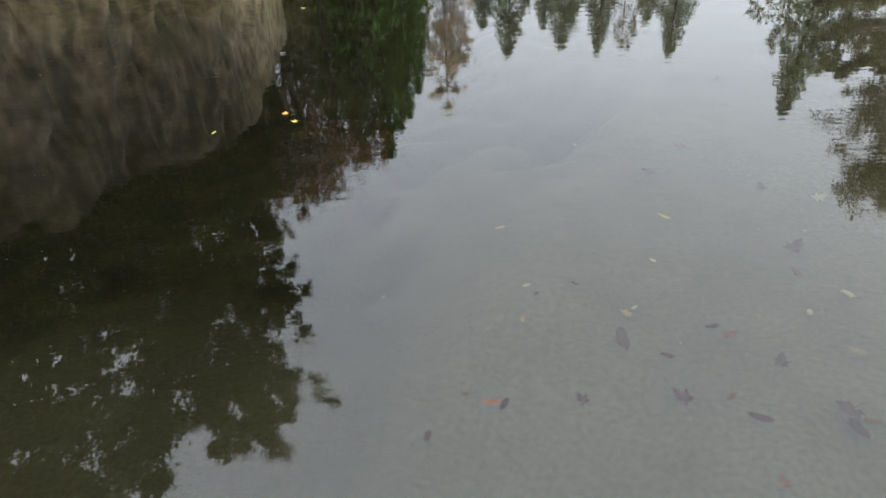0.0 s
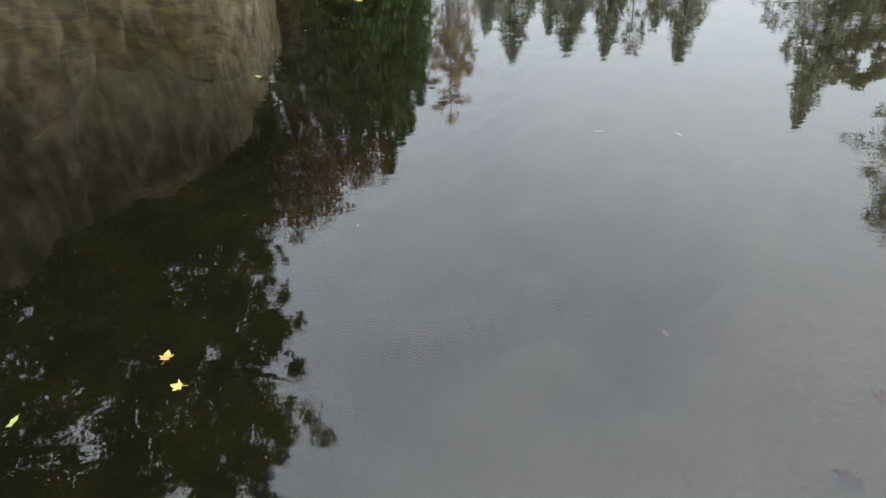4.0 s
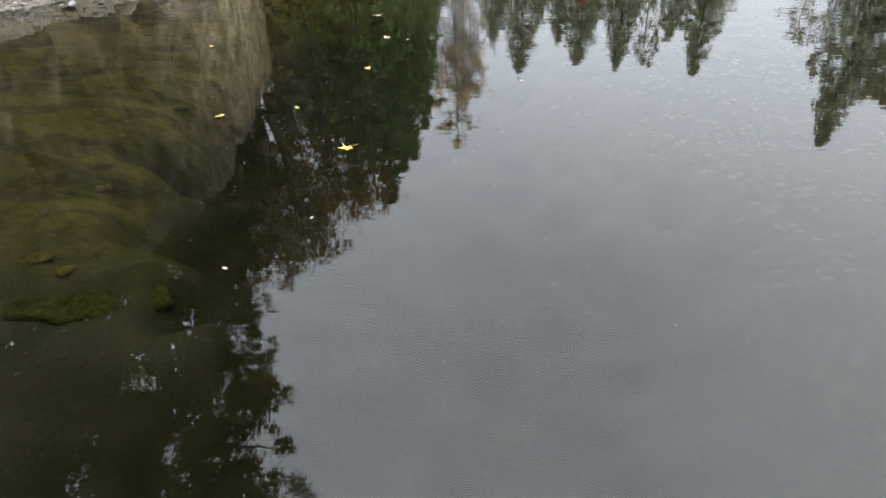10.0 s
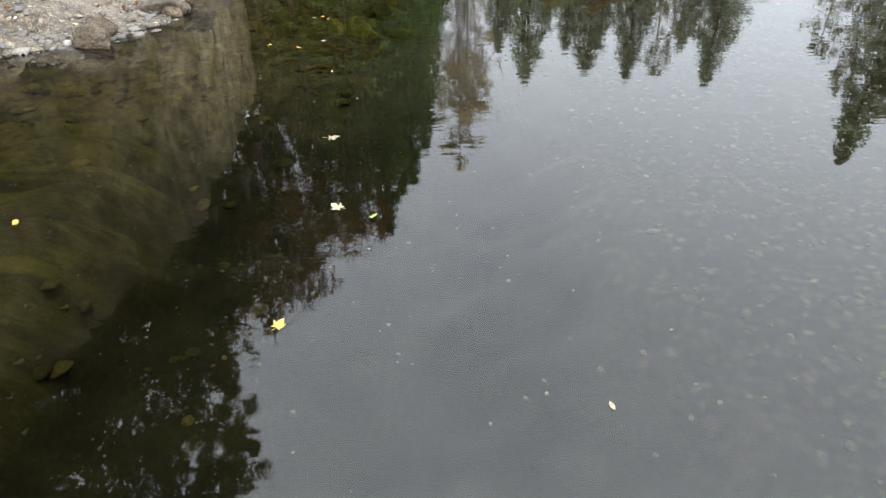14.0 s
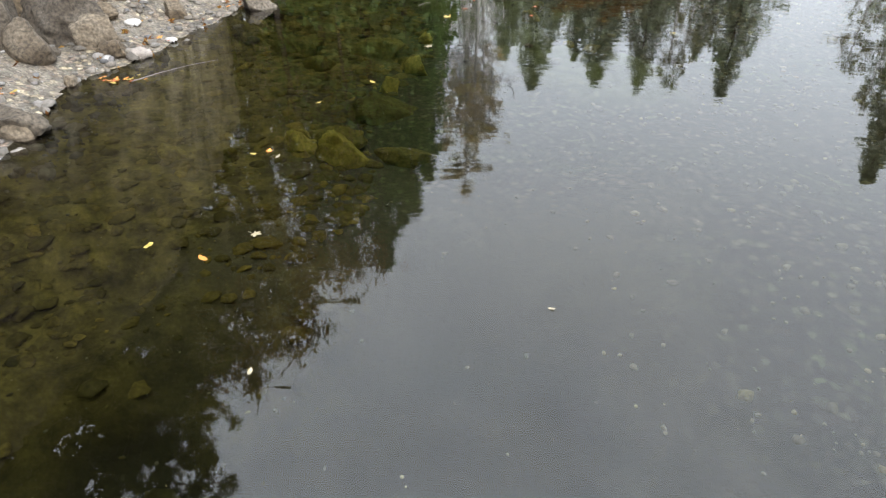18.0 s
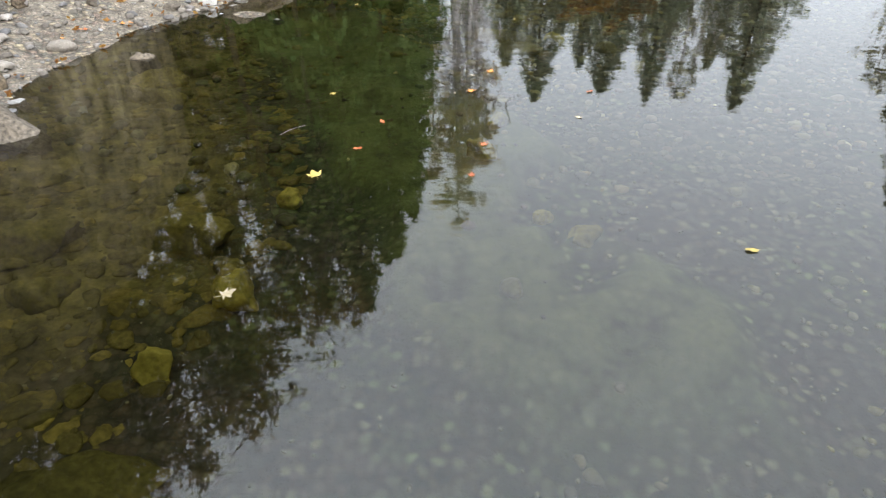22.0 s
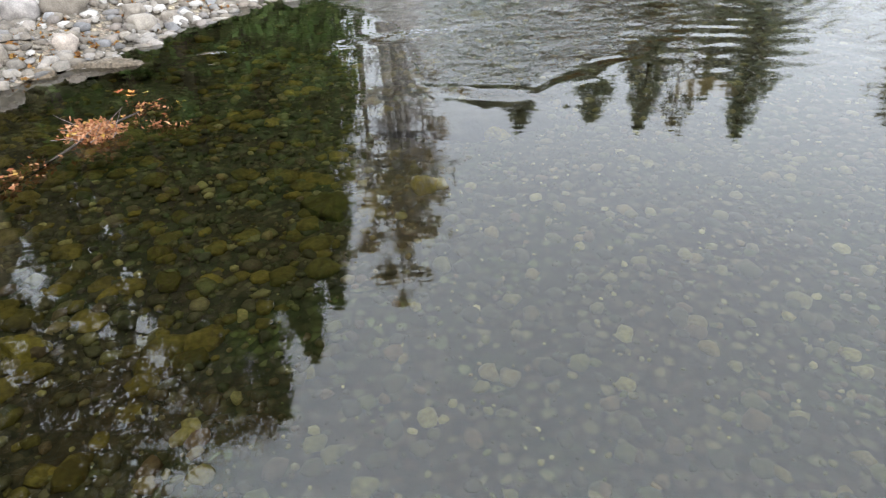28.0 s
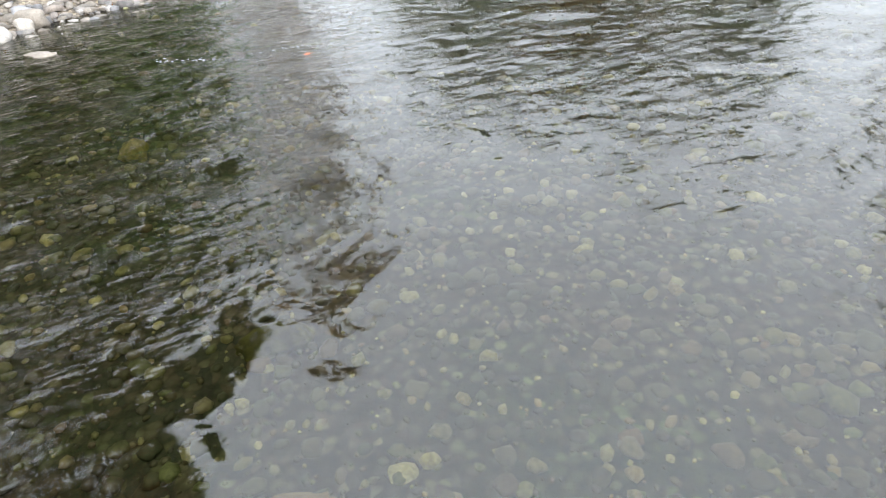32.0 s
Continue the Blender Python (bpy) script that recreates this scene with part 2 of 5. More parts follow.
flat.inputs[1].default_value = (1, 1, 0)
gl.new(g_pos, flat.inputs[0])
gl.new(flat.outputs[0], wob.inputs[2])
gl.new(wob.outputs[0], cells.inputs["Vector"])
one = gn.new("ShaderNodeSeparateColor")
gl.new(cells.outputs["Color"], one.inputs[0])
peb = put_color(gn, [(0.0, (0.025, 0.026, 0.026)), (0.3, (0.07, 0.064, 0.05)), (0.5, (0.04, 0.044, 0.036)), (0.65, (0.14, 0.12, 0.09)), (0.8, (0.08, 0.058, 0.048)), (0.92, (0.16, 0.145, 0.095)), (1.0, (0.26, 0.24, 0.165))])
gl.new(one.outputs[0], peb.inputs["Fac"])
joint = put_color(gn, [(0.35, (1, 1, 1)), (0.75, (0.35, 0.33, 0.3))])
gl.new(cells.outputs["Distance"], joint.inputs["Fac"])
pebbly = mix_color(gn, gl, 1.0, peb.outputs["Color"], joint.outputs["Color"], "MULTIPLY")
grit = put_color(gn, [(0.3, (0.045, 0.042, 0.026)), (0.6, (0.095, 0.088, 0.058)), (0.8, (0.16, 0.148, 0.095))])
gl.new(noise_tex(gn, gl, g_pos, 22.0, 4).outputs["Fac"], grit.inputs["Fac"])
layers = {}
for layer in ("moss", "gravel", "green", "ledge", "sand"):
    layers[layer] = gn.new("ShaderNodeAttribute")
    layers[layer].attribute_name = layer
half = gn.new("ShaderNodeMath")
half.operation = "MULTIPLY"
half.inputs[1].default_value = 0.15
gl.new(patch.outputs["Color"], half.inputs[0])
bed_col = mix_color(gn, gl, half.outputs[0], silt.outputs["Color"], moss.outputs["Color"])
fine_sand = put_color(gn, [(0.3, (0.17, 0.159, 0.123)), (0.7, (0.22, 0.206, 0.162))])
gl.new(noise_tex(gn, gl, g_pos, 1.6, 5).outputs["Fac"], fine_sand.inputs["Fac"])
bed_col = mix_color(gn, gl, layers["sand"].outputs["Fac"], bed_col, fine_sand.outputs["Color"])
gritty = mix_color(gn, gl, 0.75, grit.outputs["Color"], pebbly)
film_tint = put_color(gn, [(0.38, (0.95, 0.85, 0.75)), (0.5, (0.95, 0.95, 0.9)), (0.62, (0.75, 1.0, 0.55))])
gl.new(noise_tex(gn, gl, g_pos, 0.9, 4).outputs["Fac"], film_tint.inputs["Fac"])
gritty = mix_color(gn, gl, 1.0, gritty, film_tint.outputs["Color"], "MULTIPLY")
bed_col = mix_color(gn, gl, layers["gravel"].outputs["Fac"], bed_col, gritty)
bed_col = mix_color(gn, gl, layers["moss"].outputs["Fac"], bed_col, moss.outputs["Color"])
bedding = gn.new("ShaderNodeMapping")
bedding.inputs["Rotation"].default_value = (0, 0, radians(-9))
bedding.inputs["Scale"].default_value = (0.8, 3.2, 1.0)
gl.new(g_pos, bedding.inputs["Vector"])
strata = put_color(gn, [(0.3, (0.022, 0.017, 0.007)), (0.42, (0.085, 0.066, 0.021)), (0.5, (0.16, 0.135, 0.036)), (0.58, (0.27, 0.245, 0.056)), (0.7, (0.1, 0.085, 0.027))])
gl.new(noise_tex(gn, gl, bedding.outputs["Vector"], 1.1, 10, 0.68, 0.25).outputs["Fac"], strata.inputs["Fac"])
darker_moss = mix_color(gn, gl, 0.3, strata.outputs["Color"], mix_color(gn, gl, 1.0, moss.outputs["Color"], (0.5, 0.53, 0.45), "MULTIPLY"))
bed_col = mix_color(gn, gl, layers["ledge"].outputs["Fac"], bed_col, darker_moss)
algae = put_color(gn, [(0.3, (0.02, 0.024, 0.008)), (0.42, (0.09, 0.108, 0.03)), (0.55, (0.15, 0.178, 0.055)), (0.75, (0.2, 0.22, 0.08))])
gl.new(noise_tex(gn, gl, g_pos, 2.6, 9, 0.68).outputs["Fac"], algae.inputs["Fac"])
bed_col = mix_color(gn, gl, layers["green"].outputs["Fac"], bed_col, algae.outputs["Color"])
sand = put_color(gn, [(0.25, (0.072, 0.061, 0.048)), (0.45, (0.155, 0.136, 0.108)), (0.75, (0.245, 0.224, 0.19))])
gl.new(noise_tex(gn, gl, g_pos, 6.0, 6).outputs["Fac"], sand.inputs["Fac"])
shore = gn.new("ShaderNodeMapRange")
shore.inputs["From Min"].default_value, shore.inputs["From Max"].default_value = -0.07, 0.0
gl.new(g_sep.outputs["Z"], shore.inputs["Value"])
# Bed colour darkens with depth, standing in for light lost in deep water.
deep_dim = put_color(gn, [(0.3, (0.012, 0.011, 0.005)), (0.55, (0.028, 0.025, 0.011)), (0.75, (0.05, 0.044, 0.017))])
gl.new(noise_tex(gn, gl, g_pos, 1.8, 5).outputs["Fac"], deep_dim.inputs["Fac"])
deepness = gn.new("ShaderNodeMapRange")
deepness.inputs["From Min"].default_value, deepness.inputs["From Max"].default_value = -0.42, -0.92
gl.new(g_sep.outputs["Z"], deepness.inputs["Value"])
bed_col = mix_color(gn, gl, deepness.outputs["Result"], bed_col, deep_dim.outputs["Color"])
shingle = mix_color(gn, gl, 1.0, pebbly, (1.9, 1.8, 1.8), "MULTIPLY")
strand = put_color(gn, [(0.35, (0.15, 0.15, 0.15)), (0.6, (0.8, 0.8, 0.8))])
gl.new(noise_tex(gn, gl, g_pos, 1.3, 4).outputs["Fac"], strand.inputs["Fac"])
fine_cells = gn.new("ShaderNodeTexVoronoi")
fine_cells.inputs["Scale"].default_value = 55.0
gl.new(wob.outputs[0], fine_cells.inputs["Vector"])
fine_one = gn.new("ShaderNodeSeparateColor")
gl.new(fine_cells.outputs["Color"], fine_one.inputs[0])
grain = put_color(gn, [(0.0, (0.4, 0.38, 0.36)), (0.4, (0.85, 0.82, 0.78)), (0.8, (1.1, 1.05, 1.0)), (1.0, (1.6, 1.6, 1.6))])
gl.new(fine_one.outputs[0], grain.inputs["Fac"])
banked = mix_color(gn, gl, strand.outputs["Color"], sand.outputs["Color"], shingle)
banked = mix_color(gn, gl, 0.85, banked, mix_color(gn, gl, 1.0, banked, grain.outputs["Color"], "MULTIPLY"))
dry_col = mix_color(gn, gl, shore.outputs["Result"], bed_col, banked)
litter = put_color(gn, [(0.3, (0.05, 0.04, 0.02)), (0.7, (0.11, 0.08, 0.04))])
gl.new(noise_tex(gn, gl, g_pos, 2.0, 6).outputs["Fac"], litter.inputs["Fac"])
upland = gn.new("ShaderNodeMapRange")
upland.inputs["From Min"].default_value, upland.inputs["From Max"].default_value = 1.2, 2.2
gl.new(g_sep.outputs["Z"], upland.inputs["Value"])
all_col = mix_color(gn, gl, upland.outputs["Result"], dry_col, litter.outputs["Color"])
speck = put_color(gn, [(0.3, (0.82,) * 3), (0.7, (1.16,) * 3)])
gl.new(noise_tex(gn, gl, g_pos, 40.0, 3).outputs["Fac"], speck.inputs["Fac"])
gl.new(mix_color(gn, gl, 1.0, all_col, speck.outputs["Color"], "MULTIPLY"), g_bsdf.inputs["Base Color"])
g_bsdf.inputs["Roughness"].default_value = 0.9
g_bump = gn.new("ShaderNodeBump")
g_bump.inputs["Strength"].default_value, g_bump.inputs["Distance"].default_value = 0.7, 0.03
gl.new(noise_tex(gn, gl, g_pos, 16.0, 6, 0.6).outputs["Fac"], g_bump.inputs["Height"])
gl.new(g_bump.outputs["Normal"], g_bsdf.inputs["Normal"])

# water: clear with a green-brown tint, mirror-like by its Fresnel reflection, rippled more where the riffle runs
M_WATER, an, al = nodes_of("river_water")
a_out, a_mix, a_tr, a_gl, a_fr = (an.new(k) for k in ("ShaderNodeOutputMaterial", "ShaderNodeMixShader", "ShaderNodeBsdfTransparent", "ShaderNodeBsdfGlossy", "ShaderNodeFresnel"))
a_tr.inputs["Color"].default_value = (0.43, 0.425, 0.335, 1)
a_gl.inputs["Color"].default_value = (1, 1, 1, 1)
a_gl.inputs["Roughness"].default_value = 0.01
a_fr.inputs["IOR"].default_value = 1.465
a_geo = an.new("ShaderNodeNewGeometry")
a_map = an.new("ShaderNodeMapping")
a_map.inputs["Rotation"].default_value = (0, 0, radians(-12))
a_map.inputs["Scale"].default_value = (0.8, 1.6, 1)
al.new(a_geo.outputs["Position"], a_map.inputs["Vector"])
a_low = noise_tex(an, al, a_map.outputs["Vector"], 3.0, 2, 0.5)
a_attr = an.new("ShaderNodeAttribute")
a_attr.attribute_name = "chop"
a_run = an.new("ShaderNodeMapRange")
a_run.inputs["To Min"].default_value, a_run.inputs["To Max"].default_value = 0.00025, 0.005
al.new(a_attr.outputs["Fac"], a_run.inputs["Value"])
a_mul = an.new("ShaderNodeMath")
a_mul.operation = "MULTIPLY"
al.new(a_low.outputs["Fac"], a_mul.inputs[0])
al.new(a_run.outputs["Result"], a_mul.inputs[1])
a_map2 = an.new("ShaderNodeMapping")
a_map2.vector_type = "TEXTURE"
a_map2.inputs["Rotation"].default_value = (0, 0, radians(24))
a_map2.inputs["Scale"].default_value = (2.1, 0.62, 1)
al.new(a_geo.outputs["Position"], a_map2.inputs["Vector"])
a_high = noise_tex(an, al, a_map2.outputs["Vector"], 9.0, 4, 0.55)
a_run2 = an.new("ShaderNodeMapRange")
a_run2.interpolation_type = "SMOOTHERSTEP"
a_run2.inputs["To Min"].default_value, a_run2.inputs["To Max"].default_value = 0.0, 0.026
a_run2.inputs["From Max"].default_value = 2.0
a_gust = noise_tex(an, al, a_geo.outputs["Position"], 2.4, 3, 0.55)
a_lull = an.new("ShaderNodeMapRange")
a_lull.inputs["From Min"].default_value, a_lull.inputs["From Max"].default_value = 0.36, 0.6
a_lull.inputs["To Min"].default_value, a_lull.inputs["To Max"].default_value = 0.45, 1.1
al.new(a_gust.outputs["Fac"], a_lull.inputs["Value"])
a_patch = an.new("ShaderNodeMath")
a_patch.operation = "MULTIPLY"
al.new(a_attr.outputs["Fac"], a_patch.inputs[0])
al.new(a_lull.outputs["Result"], a_patch.inputs[1])
al.new(a_patch.outputs[0], a_run2.inputs["Value"])
a_mul2 = an.new("ShaderNodeMath")
a_mul2.operation = "MULTIPLY_ADD"
al.new(a_high.outputs["Fac"], a_mul2.inputs[0])
al.new(a_run2.outputs["Result"], a_mul2.inputs[1])
al.new(a_mul.outputs[0], a_mul2.inputs[2])
a_map3 = an.new("ShaderNodeMapping")
a_map3.inputs["Rotation"].default_value = (0, 0, radians(8))
a_map3.inputs["Scale"].default_value = (0.3, 1.0, 1)
al.new(a_geo.outputs["Position"], a_map3.inputs["Vector"])
a_fine = noise_tex(an, al, a_map3.outputs["Vector"], 9.0, 2, 0.5)
a_calm = noise_tex(an, al, a_geo.outputs["Position"], 0.5, 3, 0.5)
a_run3 = an.new("ShaderNodeMapRange")
a_run3.inputs["From Min"].default_value, a_run3.inputs["From Max"].default_value = 0.35, 0.7
a_run3.inputs["To Min"].default_value, a_run3.inputs["To Max"].default_value = 0.0002, 0.0011
al.new(a_calm.outputs["Fac"], a_run3.inputs["Value"])
a_mul3 = an.new("ShaderNodeMath")
a_mul3.operation = "MULTIPLY_ADD"
al.new(a_fine.outputs["Fac"], a_mul3.inputs[0])
al.new(a_run3.outputs["Result"], a_mul3.inputs[1])
al.new(a_mul2.outputs[0], a_mul3.inputs[2])
a_bump = an.new("ShaderNodeBump")
a_bump.inputs["Strength"].default_value, a_bump.inputs["Distance"].default_value = 1.0, 1.0
al.new(a_mul3.outputs[0], a_bump.inputs["Height"])
al.new(a_bump.outputs["Normal"], a_gl.inputs["Normal"])
al.new(a_bump.outputs["Normal"], a_fr.inputs["Normal"])
al.new(a_fr.outputs[0], a_mix.inputs[0])
al.new(a_tr.outputs[0], a_mix.inputs[1])
al.new(a_gl.outputs[0], a_mix.inputs[2])
al.new(a_mix.outputs[0], a_out.inputs["Surface"])


# ---------------------------------------------------------------- building helpers
def mesh_from(name, verts, faces, mat, smooth=True):
    me = bpy.data.meshes.new(name)
    me.from_pydata(verts if isinstance(verts, list) else verts.tolist(), [], faces if isinstance(faces, list) else faces.tolist())
    me.materials.append(mat)
    if smooth:
        me.polygons.foreach_set("use_smooth", [True] * len(me.polygons))
    me.update()
    return me


def child(name, me, parent, label=""):
    ob = new(name, me)
    ob.parent = parent
    return tagged(ob, label) if label else ob


def smooth01(v):
    v = np.clip(v, 0, 1)
    return v * v * (3 - 2 * v)


RNG = np.random.default_rng(7)
_G = RNG.random((64, 64))


def wave(x, y, scale):
    """Smooth repeatable value noise in the plane, 0 to 1."""
    u, v = np.asarray(x, float) * scale + 100.0, np.asarray(y, float) * scale + 100.0
    i, j = np.floor(u).astype(int), np.floor(v).astype(int)
    fu, fv = smooth01(u - i), smooth01(v - j)
    a, b, c, d = (_G[(i + p) % 64, (j + q) % 64] for p, q in ((0, 0), (1, 0), (0, 1), (1, 1)))
    return (a * (1 - fu) + b * fu) * (1 - fv) + (c * (1 - fu) + d * fu) * fv


# ---------------------------------------------------------------- the lie of the land
# waterline on the west bank (y, x) and on the east bank
WEST = np.array([(-60, -8.7), (10, -8.7), (14, -8.0), (16.3, -6.3), (17.7, -5.2), (18.5, -3.9), (19.5, -3.1), (21.2, -3.3), (22.2, -3.05), (23.5, -2.7), (25, -2.6),
                 (26.4, -2.75), (27.4, -2.6), (28, -2.2), (29, -1.7), (30.2, -1.3), (31.6, -0.6), (32.4, 0.4), (34.4, 0.8), (36, 1.6), (37.7, 2.4), (39.5, 2.6), (40.5, 3.4), (50, 5), (72, 6), (300, 10)])
EAST = np.array([(-60, 16), (8, 13), (11, 9.5), (13, 6.8), (14, 6.0), (15, 6.1), (16, 7.2), (18, 10.5), (24, 14.5), (35, 20), (50, 34), (72, 60), (300, 120)])
CLIFF_TOP = np.array([(-60, 5.5), (8, 5.6), (12, 6.2), (16, 7.6), (21, 9.1), (27, 11.5), (31, 12.0), (37, 12.0), (41, 10.5), (44, 9.0), (52, 7), (70, 5), (300, 5)])


def west(y):
    return np.interp(y, WEST[:, 0], WEST[:, 1])


def east(y):
    return np.interp(y, EAST[:, 0], EAST[:, 1])


def shelf_at(x, y):
    """Where a rock shelf with green algae lies on the bed, 0 to 1."""
    lump = wave(np.asarray(x) + 3, y, 0.75) + 0.4 * wave(x, y, 2.2) + 0.2 * wave(x, y, 5.1)
    off = np.abs(x - (2.0 - 0.42 * (y - 22.6)) + 0.9 * (wave(x, y, 1.1) - 0.5))
    return smooth01((lump - 0.38) / 0.16) * smooth01((1.15 - off) / 0.45) * smooth01((y - 21.2) / 1.0) * (1 - smooth01((y - 28.0) / 1.5))


def land(x, y):
    """Height of bed and banks."""
    x, y = np.asarray(x, float), np.asarray(y, float)
    dl, dr = x - west(y) + 0.35 * (wave(x, y, 0.9) - 0.5), east(y) - x + 0.5 * (wave(x, y, 0.7) - 0.5)
    df = (75 - y) * 0.6
    inner = np.minimum(np.minimum(dl, dr), df)
    deep = np.interp(y, [0, 8, 16, 22, 27, 31, 36, 45], [0.42, 0.5, 0.55, 0.5, 0.34, 0.3, 0.28, 0.3])
    sx, sy = x + 1.4 * (wave(x + 9, y, 0.55) - 0.5) + 0.8 * (wave(x, y + 5, 1.6) - 0.5) + 0.7 * (wave(x + 2, y, 3.4) - 0.5), y + 2.6 * (wave(x, y + 21, 0.33) - 0.5) + 0.8 * (wave(x, y + 2, 2.1) - 0.5)
    ledge = smooth01((20.0 - sy) / 2.4) * smooth01((sy - 8.9) / 2.6) * smooth01((-0.5 - sx) / 2.2)
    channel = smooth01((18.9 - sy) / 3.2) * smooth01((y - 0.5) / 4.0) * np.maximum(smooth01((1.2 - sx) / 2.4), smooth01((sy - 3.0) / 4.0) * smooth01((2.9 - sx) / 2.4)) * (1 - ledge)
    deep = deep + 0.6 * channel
    deep = deep - 0.22 * ledge
    bed = -deep * (1 - np.exp(-np.maximum(inner, 0) / 1.5)) - 0.02
    bed = bed + 0.10 * (wave(x, y, 0.8) - 0.5) + 0.05 * (wave(x, y, 2.3) - 0.5)
    strike = (y - 0.12 * x + 1.1 * wave(x, y, 0.35) + 0.3 * wave(x, y, 1.3)) / 0.62
    tread = strike - np.floor(strike)
    bed = bed + ledge * (0.15 * (tread - 0.5) * (1 - smooth01((tread - 0.85) / 0.15)) + 0.08 * (wave(x, y, 1.7) - 0.5) + 0.07 * (wave(x, y + 3, 3.7) - 0.5) + 0.04 * (wave(x, y, 7.3) - 0.5))
    bed = np.minimum(bed, -0.03 * smooth01(inner / 0.6))
    shelf = shelf_at(x, y)
    bed = bed + shelf * (0.11 + 0.12 * (wave(x, y, 1.7) - 0.5) + 0.07 * (wave(x, y, 3.9) - 0.5) - 0.1 * smooth01((wave(x + 0.4 * y, y, 2.3) - 0.72) / 0.1))
    out = np.maximum(-inner, 0)
    lumps = 0.26 * np.abs(wave(x, y, 1.1) - 0.5) + 0.17 * (wave(x, y, 2.1) - 0.45) + 0.1 * (wave(x, y, 4.3) - 0.5) + 0.04 * (wave(x, y, 8.7) - 0.5)
    bank = 0.10 * out + 0.17 * smooth01(out / 1.5) + lumps * smooth01(out / 0.9) * (0.45 + 0.75 * smooth01((27 - y) / 4)) + 0.25 * smooth01((out - 2) / 3)
    z = np.where(inner > 0, bed, bank)
    z = np.where((dl > 0) | (x > 0), z, np.maximum(z, bank))
    top = np.interp(y, CLIFF_TOP[:, 0], CLIFF_TOP[:, 1])
    cx = np.interp(y, [-60, 44, 52, 300], [-9.4, -9.4, -10.5, -12])
    up = smooth01((cx - x) / 1.2)
    z = z * (1 - up) + (top - 0.2 + 0.6 * (wave(x, y, 0.3) - 0.5) + 0.05 * np.maximum(cx - x, 0)) * up
    far = smooth01((y - 76) / 8)
    return z + far * 1.2


def axis_steps(edges):
    """Grid lines: (from, to, step) runs."""
    out = []
    for a, b, s in edges:
        out += list(np.arange(a, b, s))
    return np.array(out + [edges[-1][1]])


def grid_mesh(name, xs, ys, zfun, mat):
    X, Y = np.meshgrid(xs, ys)
    Z = zfun(X, Y)
    v = np.stack([X.ravel(), Y.ravel(), Z.ravel()], -1)
    nx, ny = len(xs), len(ys)
    i = (np.arange(ny - 1)[:, None] * nx + np.arange(nx - 1)).ravel()
    return mesh_from(name, v, np.stack([i, i + 1, i + nx + 1, i + nx], -1), mat)


gx = axis_steps([(-1500, -300, 200), (-300, -60, 30), (-60, -14, 3), (-14, -9.5, 0.5), (-9.5, -6, 0.14), (-6, -0.5, 0.085), (-0.5, 12, 0.14), (12, 24, 0.6), (24, 70, 3), (70, 300, 30), (300, 1500, 200)])
gy = axis_steps([(-1500, -300, 200), (-300, -30, 30), (-30, -2, 1.5), (-2, 8, 0.14), (8, 32, 0.085), (32, 44, 0.14), (44, 80, 1.0), (80, 300, 20), (300, 1500, 200)])
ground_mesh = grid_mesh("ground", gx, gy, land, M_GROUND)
GX, GY = np.meshgrid(gx, gy)
on_ledge = smooth01((31.0 - GY) / 4.0) * smooth01((GY - 9.0 + 2.0 * (wave(GX, GY, 0.5) - 0.5)) / 2.2) * smooth01((np.interp(GY, [8, 15, 20, 24, 28], [-0.7, -0.5, -0.2, 0.4, -0.1]) - GX + 1.8 * (wave(GX, GY, 0.6) - 0.5) + 0.8 * (wave(GX, GY, 1.7) - 0.5)) / 1.3)
in_run = np.maximum(smooth01((GY - 18.5 + 3 * (wave(GX, GY, 0.4) - 0.5)) / 4.0), 0.8 * smooth01((GY - 8 + 2 * (wave(GX, GY, 0.4) - 0.5)) / 6.0) * smooth01((GX - 0.9 + 1.2 * (wave(GX, GY, 0.6) - 0.5)) / 2.2))
on_sand = smooth01((5.8 - GY + 1.5 * (wave(GX, GY, 0.5) - 0.5)) / 4.0) * smooth01((GX + 0.4) / 1.8)
in_green = shelf_at(GX, GY)
in_green = 0.75 * in_green
for layer, values in (("moss", on_ledge), ("gravel", in_run), ("green", in_green), ("ledge", on_ledge * smooth01((18.0 - GY) / 3.0)), ("sand", on_sand)):
    ground_mesh.attributes.new(layer, "FLOAT", "POINT").data.foreach_set("value", values.ravel().astype(np.float32))
ground = tagged(new("ground", ground_mesh), "silty river bed rising to gravel banks and wooded ground", "ground", kind="structure")

# edge of the smooth tongue, beyond which the riffle runs (x, y)
TONGUE = np.array([(-9, 37.5), (0, 36.8), (3, 35.6), (4.1, 34.3), (4.5, 32.3), (4.8, 31.95), (5.6, 31.9), (6.1, 32.4), (6.7, 33.0), (7.6, 33.9), (8.3, 35.2), (8.9, 34.4), (9.4, 33.0), (10.2, 32.2), (12, 31.4), (16, 30.8), (30, 30.5)])


def broken(X, Y):
    """How broken the water is, 0 in the calm pool to 1 in the riffle."""
    edge = np.interp(X, TONGUE[:, 0], TONGUE[:, 1]) + 0.5 * (wave(X, Y, 0.9) - 0.5) + 0.2 * (wave(X, Y, 2.7) - 0.5)
    return smooth01((Y - edge) / 0.7)


